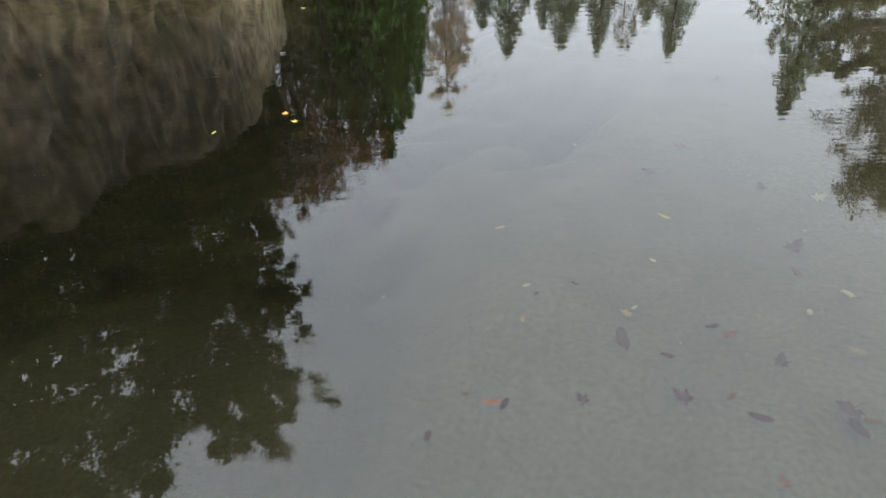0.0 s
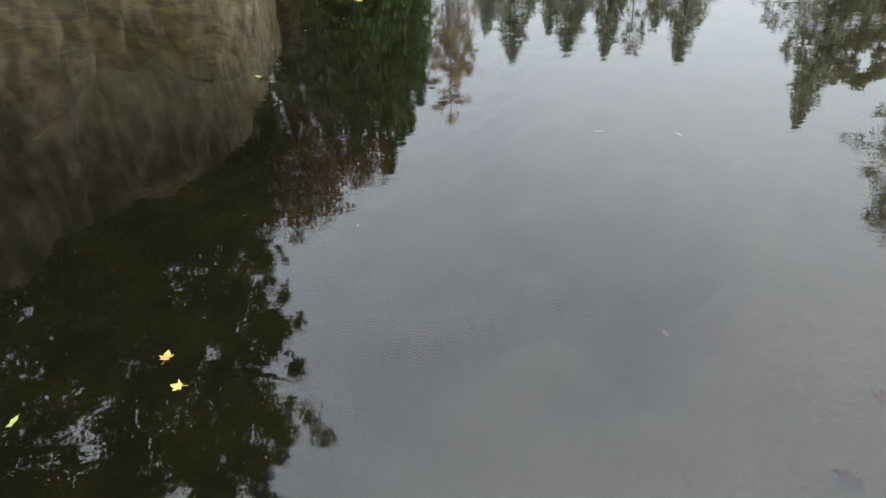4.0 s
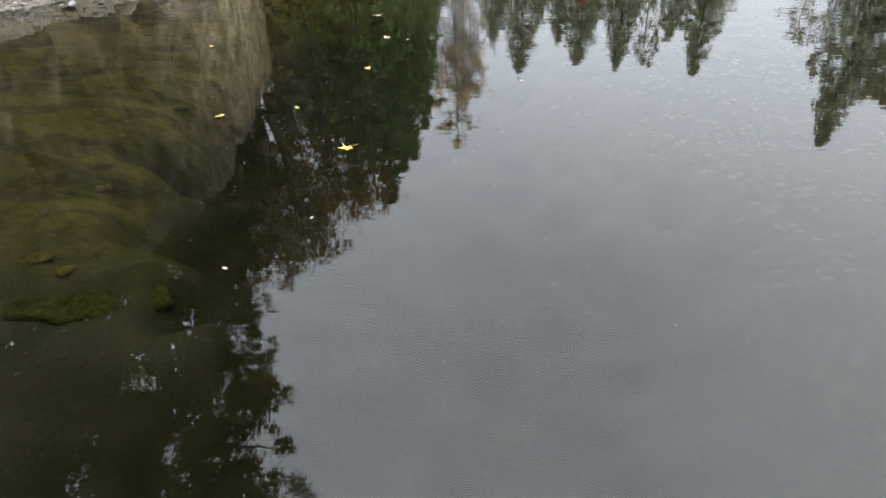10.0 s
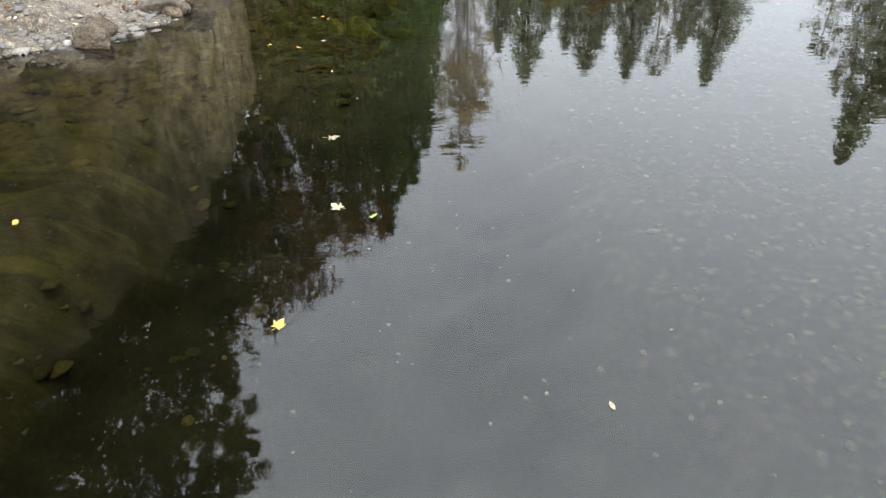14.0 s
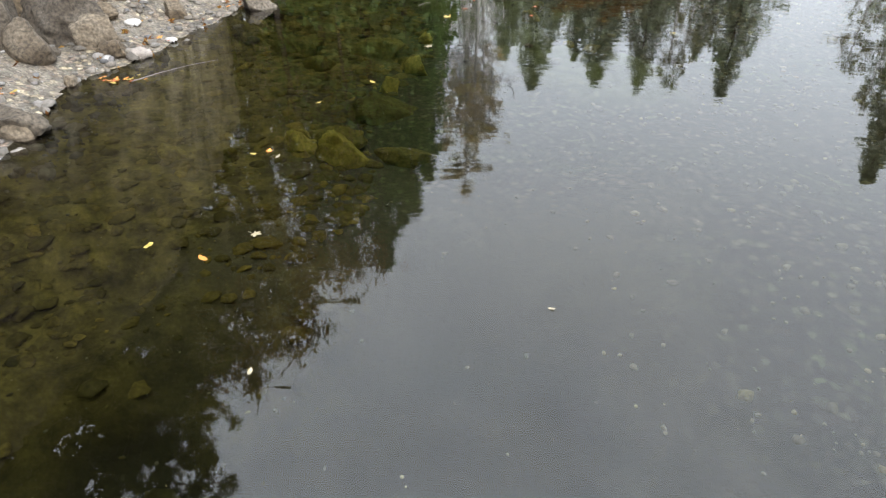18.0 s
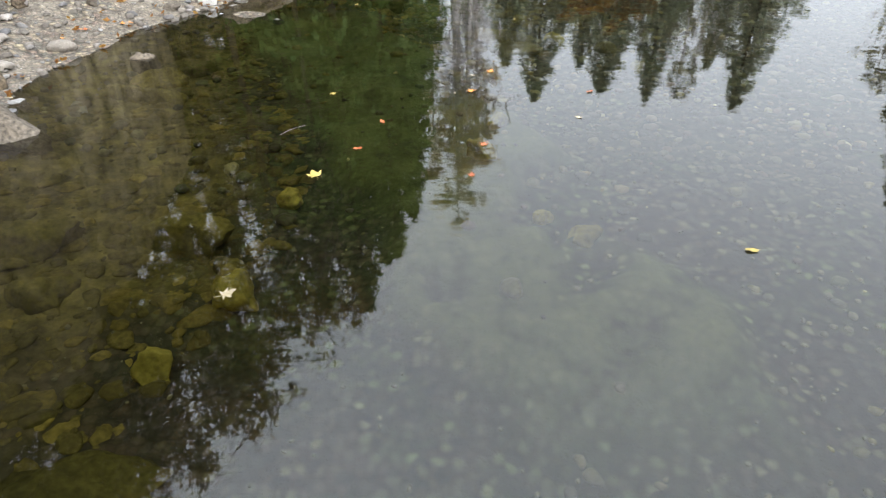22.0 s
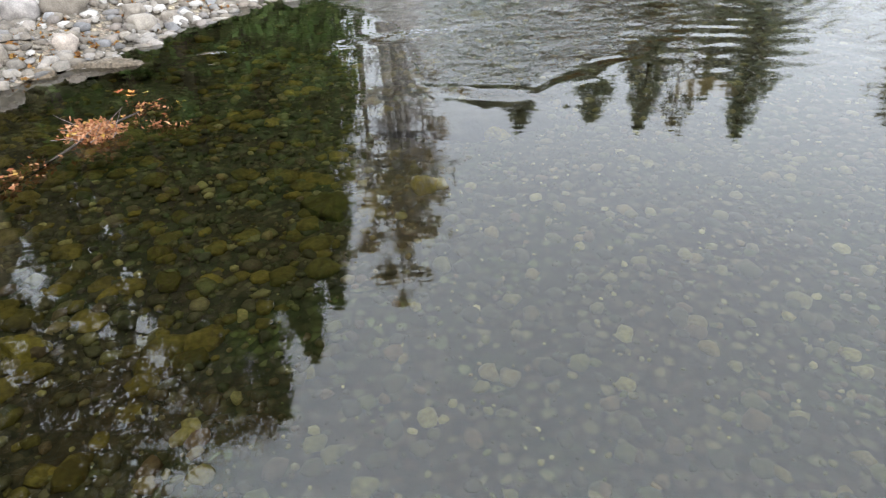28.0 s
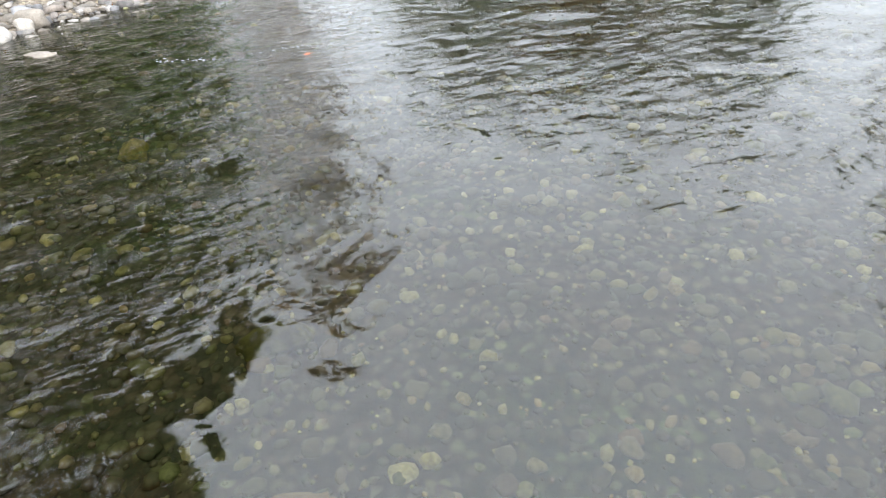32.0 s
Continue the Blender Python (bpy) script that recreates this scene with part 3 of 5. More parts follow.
def swell(X, Y):
    """Height of the water surface."""
    edge = np.interp(X, TONGUE[:, 0], TONGUE[:, 1]) + 0.5 * (wave(X, Y, 0.9) - 0.5) + 0.2 * (wave(X, Y, 2.7) - 0.5)
    rough = smooth01((Y - edge) / 0.7) * (1 - smooth01((Y - 46) / 10))
    shore = smooth01((X - west(Y) - 0.1) / 1.4)
    u, v = 0.86 * X + 0.5 * Y, -0.5 * X + 0.86 * Y
    big = 0.16 + 0.7 * (1 - smooth01((X - 6.4) / 1.4))
    chop = big * (0.014 * (wave(u * 0.4, v, 2.6) - 0.5) + 0.022 * (wave(u * 0.45, v + 7, 5.6) - 0.5)) + 0.0135 * (wave(u * 0.5, v + 3, 9.5) - 0.5)
    gap = Y - edge
    vary = wave(X, Y, 1.7)
    lip = 0.009 * (0.3 + vary) * np.exp(-(((gap + 0.12) / 0.15) ** 2)) * smooth01((X - 3.8) / 0.8) * (1 - smooth01((X - 7.6) / 0.6))
    lines = 0.0028 * smooth01((X - 3.6) / 0.8) * (1 - smooth01((X - 8.2) / 0.8)) * smooth01((gap + 0.1) / 0.3) * (1 - smooth01((gap - 0.9) / 0.9)) * np.sin((gap + 0.45 * (wave(X, Y, 1.2) - 0.5) + 0.16 * wave(X, Y, 3.1)) * 2 * math.pi / 0.125)
    bow = X - 8.1
    rows = 0.0046 * np.exp(-((bow / 0.95) ** 4)) * (0.1 + 1.3 * wave(X, Y, 1.5)) * smooth01((Y - 32.0) / 0.6) * (1 - smooth01((Y - 34.6) / 1.2)) * np.sin((Y - 0.10 * bow * bow + 0.3 * (wave(X, Y, 0.9) - 0.5) + 0.12 * (wave(X, Y, 3.3) - 0.5)) * 2 * math.pi / 0.42)
    side = 0.007 * smooth01((X - 8.9) / 0.5) * smooth01((Y - 31.2) / 1.0) * (1 - rough) * np.sin((Y + 0.55 * X) * 2 * math.pi / 0.5)
    wake = 0
    for cx, cy, w, h, slant in ((5.1, 32.0, 0.5, 0.02, -0.2), (4.35, 34.12, 0.42, 0.036, 0.3), (5.0, 34.5, 0.3, 0.02, 0.4), (5.8, 38.0, 0.4, 0.018, 0), (10.8, 36.6, 0.3, 0.018, 0), (9.4, 38.6, 0.35, 0.018, 0), (2.1, 33.35, 0.2, 0.02, 0.2)):
        along = Y - cy - slant * (X - cx) + 0.1 * (wave(X, Y, 4.1) - 0.5)
        side_by = np.exp(-(((X - cx) / w) ** 2)) * (0.6 + 0.8 * wave(X, Y, 6.3))
        wake = wake + h * side_by * (np.exp(-((along / 0.12) ** 2)) - 0.8 * np.exp(-(((along + 0.22) / 0.13) ** 2)))
    drift = 0.0012 * (wave(u * 0.6, v, 1.6) - 0.5) * smooth01((Y - 29) / 2) * (1 - rough)
    return (chop * rough + lip + lines + rows * (1 - 0.5 * rough) + side + wake) * shore + drift


wx = axis_steps([(-12, -9, 0.5), (-9, 1, 0.25), (1, 3, 0.08), (3, 12, 0.042), (12, 14, 0.09), (14, 30, 0.5), (30, 64, 2)])
wy = axis_steps([(-60, 0, 3), (0, 29, 0.5), (29, 31, 0.1), (31, 40, 0.042), (40, 46, 0.12), (46, 80, 1.5)])
water_mesh = grid_mesh("water", wx, wy, swell, M_WATER)
WX, WY = np.meshgrid(wx, wy)
chop_layer = water_mesh.attributes.new("chop", "FLOAT", "POINT")
ruffle = 0.07 * smooth01((WY - 9) / 10) * (0.4 + 1.1 * wave(WX, WY, 0.5)) + 0.03 * wave(WX, WY + 40, 0.4) + 0.16 * smooth01((WY - 25) / 6) * wave(WX * 0.6, WY, 1.1) ** 2
chop_layer.data.foreach_set("value", np.maximum(broken(WX, WY) * (1 + 0.75 * (1 - smooth01((WX - 6.4) / 1.2))), ruffle).ravel().astype(np.float32))
water = tagged(new("water", water_mesh), "clear greenish river water, calm pool running into a riffle", "water", kind="structure")


# ---------------------------------------------------------------- cliff
def cliff_mesh(name, y0, y1, mat, seed, lean=0.05):
    ys, us = np.arange(y0, y1 + 0.01, 0.25), np.linspace(0, 1, 44)
    Y, U = np.meshgrid(ys, us)
    top = np.interp(Y, CLIFF_TOP[:, 0], CLIFF_TOP[:, 1]) + 0.8 * (wave(Y, Y * 0 + seed, 0.45) - 0.5)
    Z = -0.3 + U * (top + 0.3)
    calm = 1 - 0.75 * smooth01((Y - 30) / 8)
    X = -8.9 - lean * Z - calm * (1.3 * (wave(Y, Z * 0.35 + seed, 0.55) - 0.5) + 0.8 * (wave(Y + 0.2 * Z, Z * 0.22 + seed, 1.3) - 0.5) + 0.4 * (wave(Y, Z * 0.6, 2.1) - 0.5))
    Y0 = Y
    Y = Y + 0.9 * (wave(Z * 0.9, Y * 0 + 3, 0.6) - 0.6) * smooth01((Y - y1 + 4) / 4)
    crack = wave(Y + 0.15 * Z, Z * 0.12 + seed + 5, 1.6)
    X = X - calm * 0.9 * smooth01((crack - 0.78) / 0.12)
    ends = np.minimum(Y0 - y0, y1 - Y0)
    X = X - 1.6 * (1 - smooth01(ends / 1.2)) - 1.6 * smooth01((U - 0.86) / 0.14)
    v = np.stack([X.ravel(), Y.ravel(), Z.ravel()], -1)
    nx, ny = len(ys), len(us)
    i = (np.arange(ny - 1)[:, None] * nx + np.arange(nx - 1)).ravel()
    me = mesh_from(name, v, np.stack([i, i + 1, i + nx + 1, i + nx], -1), mat)
    bare = smooth01((Y + 3.0 * (wave(Y, Z * 0.4, 0.7) - 0.5) - 26.0) / 13.0) * (0.38 + 0.5 * wave(Y, Z * 0.3 + 4, 0.9))
    me.attributes.new("pale", "FLOAT", "POINT").data.foreach_set("value", np.clip(bare, 0, 1).ravel().astype(np.float32))
    return me


tagged(new("cliff", cliff_mesh("cliff", -20, 43.6, M_CLIFF, 3.3)), "dark weathered rock cliff, paler and bare at its end", "cliff", kind="structure")


# ---------------------------------------------------------------- trees
def tube(pts, radii, sides=6):
    """Rings round a line of points."""
    v, f = [], []
    for k, (p, r) in enumerate(zip(pts, radii)):
        p = Vector(p)
        d = (Vector(pts[min(k + 1, len(pts) - 1)]) - Vector(pts[max(k - 1, 0)])).normalized()
        a = d.orthogonal().normalized()
        b = d.cross(a)
        for s in range(sides):
            w = 2 * math.pi * s / sides
            v.append(tuple(p + (a * math.cos(w) + b * math.sin(w)) * r))
    for k in range(len(pts) - 1):
        for s in range(sides):
            t = (s + 1) % sides
            f.append((k * sides + s, k * sides + t, (k + 1) * sides + t, (k + 1) * sides + s))
    return v, f


class Soup:
    """Collects faces of one mesh."""

    def __init__(self):
        self.v, self.f = [], []

    def add(self, v, f):
        n = len(self.v)
        self.v += v
        self.f += [tuple(i + n for i in q) for q in f]

    def mesh(self, name, mat, smooth=True):
        return mesh_from(name, self.v, self.f, mat, smooth)


def leaf_cloud(centres, spread, count, size, rng, droop=0.0, pick=None):
    """Leaf blades (bent quads) scattered round twig ends."""
    c = np.asarray(centres)
    pick = rng.integers(0, len(c), count) if pick is None else pick
    p = c[pick] + rng.normal(0, 1, (count, 3)) * spread
    a = rng.normal(0, 1, (count, 3))
    a[:, 2] = a[:, 2] * 0.5 - droop
    a /= np.linalg.norm(a, axis=1)[:, None]
    b = np.cross(a, rng.normal(0, 1, (count, 3)))
    b /= np.linalg.norm(b, axis=1)[:, None]
    s = size * rng.uniform(0.6, 1.4, (count, 1))
    quad = np.stack([p - a * s, p + b * s * 0.45, p + a * s, p - b * s * 0.45], 1).reshape(-1, 3)
    return quad, np.arange(4 * count).reshape(-1, 4)


def leaf_clumps(tips, clumps, size_of, count, leaf, rng):
    """Leaf blades gathered in uneven clumps round some of the twig ends."""
    tips = np.asarray(tips)
    seat = tips[rng.integers(0, len(tips), clumps)]
    girth = size_of * rng.uniform(0.45, 1.35, clumps)
    share = girth ** 2 / np.sum(girth ** 2)
    pick = rng.choice(clumps, count, p=share)
    way = rng.normal(0, 1, (count, 3))
    way /= np.linalg.norm(way, axis=1)[:, None]
    lobe = 1 + 0.35 * np.sin(way[:, 0:1] * 5 + pick[:, None]) * np.cos(way[:, 2:3] * 4 + 2 * pick[:, None])
    p = seat[pick] + way * lobe * rng.random((count, 1)) ** 0.5 * girth[pick][:, None] * (1, 1, 0.68)
    return leaf_cloud(p, 0.0, count, leaf, rng, 0.2, np.arange(count))


def make_broadleaf(label, height, radius, leaf_mat, bark, seed, leaves=5200, leaf=0.17, start=0.28, bare=0.0, lean=(0, 0), category="tree", thick=1.0, twig_mat=None, clumps=120, clump=0.17):
    rng = np.random.default_rng(seed)
    root = tagged(new("tree"), label, category)
    wood, twigs = Soup(), Soup()
    ks = np.linspace(0, 1, 9)
    line = [(lean[0] * k * k + 0.25 * math.sin(3 * k + seed), lean[1] * k * k + 0.25 * math.cos(2.3 * k + seed), height * 0.93 * k) for k in ks]
    wood.add(*tube(line, [max(0.03, height * 0.016 * (1 - 0.93 * k) + (0.12 if k == 0 else 0)) for k in ks], 8))
    tips = []
    for b in range(26):
        k = start + (0.97 - start) * (b + rng.uniform(0, 1)) / 26
        base = Vector([np.interp(k, ks, [q[d] for q in line]) for d in range(3)])
        ang, rise = b * 2.4 + rng.uniform(-0.5, 0.5), rng.uniform(0.25, 0.8)
        reach = radius * (0.35 + 0.75 * math.sin(math.pi * min(1, (k - start) / (1.02 - start)) ** 0.75)) * rng.uniform(0.7, 1.1)
        pts = [base]
        for s in range(1, 5):
            q = s / 4
            pts.append(base + Vector((math.cos(ang) * reach * q, math.sin(ang) * reach * q, reach * rise * q * (1.1 - 0.35 * q))) + Vector(rng.normal(0, 0.07, 3)) * reach * 0.6)
        wood.add(*tube(pts, [0.022 * reach * (1.15 - 0.25 * s) for s in range(5)], 5))
        for s in range(10):
            q = rng.uniform(0.3, 1.0)
            j = min(int(q * 4), 3)
            o = pts[j].lerp(pts[j + 1], q * 4 - j)
            e = o + Vector(rng.normal(0, 1, 3)) * reach * 0.22 + Vector((0, 0, reach * 0.1))
            twigs.add(*tube([o, o.lerp(e, 0.5) + Vector(rng.normal(0, 0.04, 3)), e], [0.012 * thick, 0.008 * thick, 0.004 * thick], 3))
            tips.append(tuple(e))
            tips.append(tuple(o.lerp(e, 0.6)))
    child("trunk", wood.mesh("trunk", bark), root)
    tagged(child("twigs", twigs.mesh("twigs", twig_mat or M_TWIG), root), kind="stuff")
    if leaves:
        tips = np.array(tips)
        if bare:
            tips = tips[tips[:, 2] > height * bare]
        v, f = leaf_clumps(tips, clumps, radius * clump, leaves, leaf, rng)
        child("crown", mesh_from("crown", v, f, leaf_mat, False), root)
    return root


def make_conifer(label, height, radius, leaf_mat, seed, tiers=30, low=0.1, fan=26, droop=0.35, size=0.3, slim=0.62, limbs=7):
    rng = np.random.default_rng(seed)
    root = tagged(new("conifer"), label, "tree")
    wood = Soup()
    ks = np.linspace(0, 1, 7)
    wood.add(*tube([(0.1 * math.sin(4 * k + seed), 0.1 * math.cos(5 * k), height * k) for k in ks], [height * 0.013 * (1 - 0.97 * k) + 0.01 for k in ks], 7))
    pts, dirs = [], []
    for t in range(tiers):
        k = low + (1 - low) * (t + rng.uniform(-0.3, 0.3)) / tiers
        k = min(max(k, low), 0.985)
        reach = radius * (1 - k) ** slim / (1 - low) ** slim * rng.uniform(0.8, 1.12) + 0.12
        for b in range(limbs):
            ang = rng.uniform(0, 6.283)
            r = reach * rng.uniform(0.7, 1.1)
            base = Vector((0, 0, height * k))
            end = base + Vector((math.cos(ang) * r, math.sin(ang) * r, -droop * r + 0.08 * r))
            wood.add(*tube([base, base.lerp(end, 0.5) + Vector((0, 0, 0.06 * r)), end], [0.03, 0.018, 0.006], 3))
            for s in range(fan):
                q = rng.uniform(0.12, 1.0)
                pts.append(base.lerp(end, q) + Vector(rng.normal(0, 1, 3)) * Vector((0.12, 0.12, 0.06)) .length * 0.9 * (0.35 + 0.5 * q))
                dirs.append((math.cos(ang + rng.normal(0, 0.7)), math.sin(ang + rng.normal(0, 0.7)), -droop - rng.uniform(0, 0.5)))
    child("trunk", wood.mesh("trunk", M_BARK), root)
    p, a = np.array([tuple(q) for q in pts]), np.array(dirs)
    a /= np.linalg.norm(a, axis=1)[:, None]
    b = np.cross(a, rng.normal(0, 1, a.shape))
    b /= np.linalg.norm(b, axis=1)[:, None]
    s = size * rng.uniform(0.6, 1.3, (len(p), 1)) * (1.15 - 0.6 * p[:, 2:3] / height)
    v = np.stack([p - a * s * 0.5, p + b * s * 0.3, p + a * s, p - b * s * 0.3], 1).reshape(-1, 3)
    child("crown", mesh_from("crown", v, np.arange(len(v)).reshape(-1, 4), leaf_mat, False), root)
    return root


def plant(proto, spots, height, group):
    """Copies of a tree at (x, y, top height, width factor), scaled so that the top is at that height; the first spot takes the tree itself."""
    for k, (x, y, top, fat, *base) in enumerate(spots):
        z = base[0] if base else float(land(x, y)) - 0.15
        s = (top - z) / height
        m = Matrix.Translation((x, y, z)) @ Matrix.Rotation(k * 2.1 + x, 4, "Z") @ Matrix.Diagonal((s * fat, s * fat, s, 1))
        ob = proto if k == 0 else copy_thing(proto, m)
        ob.matrix_basis = m
        tagged(ob, group=group)


plant(make_conifer("tall dark green fir on the far bank", 26, 7.6, M_FIR_HAZED, 11, tiers=60, fan=16, size=0.56, slim=0.88, limbs=8),
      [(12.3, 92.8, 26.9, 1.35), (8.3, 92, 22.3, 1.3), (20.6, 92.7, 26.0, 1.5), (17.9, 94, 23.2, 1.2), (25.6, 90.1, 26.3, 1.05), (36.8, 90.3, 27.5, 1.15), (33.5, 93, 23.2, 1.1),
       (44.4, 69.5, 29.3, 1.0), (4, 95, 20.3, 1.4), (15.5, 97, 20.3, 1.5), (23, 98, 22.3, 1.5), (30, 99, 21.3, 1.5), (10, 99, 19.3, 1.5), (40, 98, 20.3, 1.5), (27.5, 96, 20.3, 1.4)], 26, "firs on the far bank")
plant(make_broadleaf("leafless grey alder on the far bank", 25, 3.4, M_OLIVE, M_ALDER, 21, leaves=3400, leaf=0.16, bare=0.3, thick=3.0, twig_mat=M_PALETWIG),
      [(28.6, 89, 27.0, 0.9), (31.0, 91, 25, 0.8), (24.0, 91, 22, 0.7), (38.5, 93, 23, 0.8), (37.5, 69.5, 18, 0.9), (41, 70, 22, 0.8), (34.6, 92, 23, 0.7)], 25, "bare alders on the far bank")
plant(make_broadleaf("rust-leaved tree on the far bank", 15, 4.0, M_RUST, M_BARK, 23, leaves=9000, leaf=0.17),
      [(17, 88, 15.5, 1.0), (22, 89, 16.5, 0.9), (14.5, 89, 12, 1), (25, 86, 12, 0.9)], 15, "autumn trees on the far bank")
plant(make_broadleaf("olive-green broadleaf tree on the east bank", 20, 4.5, M_OLIVE, M_BARK, 25, leaves=15000, leaf=0.17, clumps=160),
      [(48, 68.5, 25, 0.9), (53, 68, 24, 1), (58, 70, 26, 1)], 20, "trees on the east bank")
plant(make_broadleaf("grey-brown willow thinning out in autumn", 17, 4.4, M_WILLOW, M_ALDER, 27, leaves=34000, leaf=0.085, start=0.1, clumps=230, clump=0.2),
      [(26.4, 30, 18.2, 0.8), (29.6, 31.5, 19, 0.9)], 17, "willows on the east bank")
plant(make_conifer("dense green cedar beyond the gravel bar", 20, 3.6, M_CEDAR, 31, tiers=44, low=0.04, fan=30, droop=0.5, size=0.33, slim=0.7, limbs=8),
      [(-3.2, 44.0, 19.8, 1), (-1.5, 45, 16.8, 0.95), (-0.6, 47, 15.5, 0.95), (-5.6, 45.0, 20.4, 1), (-10.6, 46.5, 17.5, 1), (-2.4, 47.5, 19, 1), (-5, 48, 19.5, 1), (-7.8, 46.5, 21, 1), (-12.5, 47, 16.5, 1), (-3.6, 49.5, 18.5, 1.2), (-6.6, 50, 19.5, 1.2), (-9.5, 49.5, 17, 1.2), (-0.8, 50, 14.5, 1.1)], 20, "cedars beyond the gravel bar")
plant(make_broadleaf("slender grey alder with golden-brown top leaves", 18.4, 2.2, M_GOLD, M_ALDER, 33, leaves=4400, leaf=0.09, bare=0.64, thick=4.4, twig_mat=M_PALETWIG),
      [(1.6, 52.2, 19.6, 1.1), (2.7, 53.2, 16.6, 0.85), (0.6, 54, 16, 0.95), (3.0, 55, 14.5, 0.9), (2.1, 54.5, 17.4, 0.95), (2.4, 51.6, 15.2, 0.85)], 18.4, "alders with golden tops")
plant(make_broadleaf("rust-leaved maple at the end of the cliff", 10, 2.8, M_RUST, M_BARK, 35, leaves=2200, leaf=0.08, bare=0.8),
      [(-6.9, 43.6, 20.8, 0.6), (-9.4, 44.4, 20.2, 0.6), (-4.2, 43.0, 20.2, 0.4)], 10, "rust maples")
plant(make_broadleaf("dark green leafy tree on the cliff top", 14, 3.6, M_GREEN, M_BARK, 41, leaves=23000, leaf=0.108, start=0.14, clumps=210, clump=0.185),
      [(-10.3, 24.7, 29.4, 0.6), (-10.3, 20.3, 25.6, 0.56), (-10.4, 29.0, 23.6, 0.58), (-10.5, 32.0, 19.6, 0.64), (-10.2, 16.2, 18.2, 0.95), (-10.9, 12.4, 16.8, 1.0), (-10.8, 39.5, 17.2, 0.75), (-11.0, 36.2, 17.6, 0.72), (-11.4, 42.5, 17.0, 0.8),
       (-11.5, 8.6, 16.5, 1), (-14, 10.5, 17.5, 1.1), (-12, 4.5, 16, 1), (-13, 1, 18, 1), (-10.6, 28.8, 17.0, 0.9), (-10.4, 18.6, 15.4, 0.8)], 14, "leafy trees on the cliff")
plant(make_broadleaf("leafless pinkish-grey tree leaning from the cliff top", 9, 2.6, M_RUST, M_BARK, 43, leaves=3600, leaf=0.085, bare=0.2, thick=3.4, twig_mat=M_PINKTWIG),
      [(-8.9, 35.2, 18.6, 1.4, 10.2), (-8.8, 38.2, 19.8, 1.4, 10.2), (-9.2, 41.0, 20.2, 1.3, 10.0), (-9.2, 32.2, 16.5, 1.15, 10.2)], 9, "bare trees above the bank")
plant(make_broadleaf("half-bare pinkish-grey tree leaning out over the bank", 5, 2.1, M_RUST, M_BARK, 51, leaves=1000, leaf=0.07, bare=0.4, lean=(-4.5, 1.1), start=0.35, thick=2.0, twig_mat=M_PINKTWIG),
      [(-9.6, 32.2, 15.0, 0.9, 11.3)], 5, "leaning trees above the bank")
plant(make_broadleaf("olive-leaved tree leaning out over the bank", 6, 2.3, M_OLIVE, M_BARK, 53, leaves=4200, leaf=0.08, lean=(-2.2, -0.4), start=0.25),
      [(-9.6, 37.5, 17.0, 0.9, 11.5)], 6, "leaning trees above the bank")
plant(make_broadleaf("dark low shrub overhanging the cliff edge", 3.4, 1.7, M_GREEN, M_BARK, 47, leaves=2400, leaf=0.115, start=0.05, category="shrub", clump=0.2),
      [(-9.9 - 0.3 * (k % 3), y, top + 1.3 + 1.0 * ((k * 7) % 4) / 3, 1.25, top - 1.1) for k, y, top in ((k, 3 + 1.3 * k, float(np.interp(3 + 1.3 * k, CLIFF_TOP[:, 0], CLIFF_TOP[:, 1]))) for k in range(27))], 3.4, "shrubs along the cliff edge")
plant(make_broadleaf("tangled green-brown shrub at the foot of the cliff's end", 3.4, 1.5, M_OLIVE, M_BARK, 49, leaves=2600, leaf=0.08, start=0.05, category="shrub"),
      [(-8.6, 43.4, 5.2, 1.0), (-8.9, 42.9, 9.5, 0.6, 4.5), (-8.9, 43.6, 12.4, 0.8, 8.2), (-8.3, 44.1, 3.6, 1.0), (-9.0, 41.5, 13.6, 0.9, 10.4)], 3.4, "shrubs at the cliff's end")

# ---------------------------------------------------------------- rocks and stones
def stone_shape(seed, subdivisions=2, lumps=0.34):
    """A rounded, uneven stone of about unit radius: points and faces."""
    bm = bmesh.new()
    bmesh.ops.create_icosphere(bm, subdivisions=subdivisions, radius=1.0)
    rng = np.random.default_rng(seed)
    off = Vector(rng.uniform(-50, 50, 3))
    for v in bm.verts:
        d = v.co.normalized()
        v.co = d * (1 + lumps * 1.4 * noise.noise(d * 1.1 + off) + lumps * 0.7 * noise.noise(d * 2.6 + off))
        for ax, lim in ((2, 0.72), (0, 0.95)):
            if abs(v.co[ax]) > lim:
                v.co[ax] = math.copysign(lim + (abs(v.co[ax]) - lim) * 0.35, v.co[ax])
    if subdivisions <= 2:
        bmesh.ops.delete(bm, geom=[f for f in bm.faces if f.calc_center_median().z < -0.3], context="FACES")
        bm.verts.index_update()
    pts = np.array([tuple(v.co) for v in bm.verts])
    tri = np.array([[v.index for v in f.verts] for f in bm.faces])
    bm.free()
    return pts, tri


SHAPES = [stone_shape(k) for k in range(9)]
SMALL = [stone_shape(k + 20, 1, 0.35) for k in range(9)]


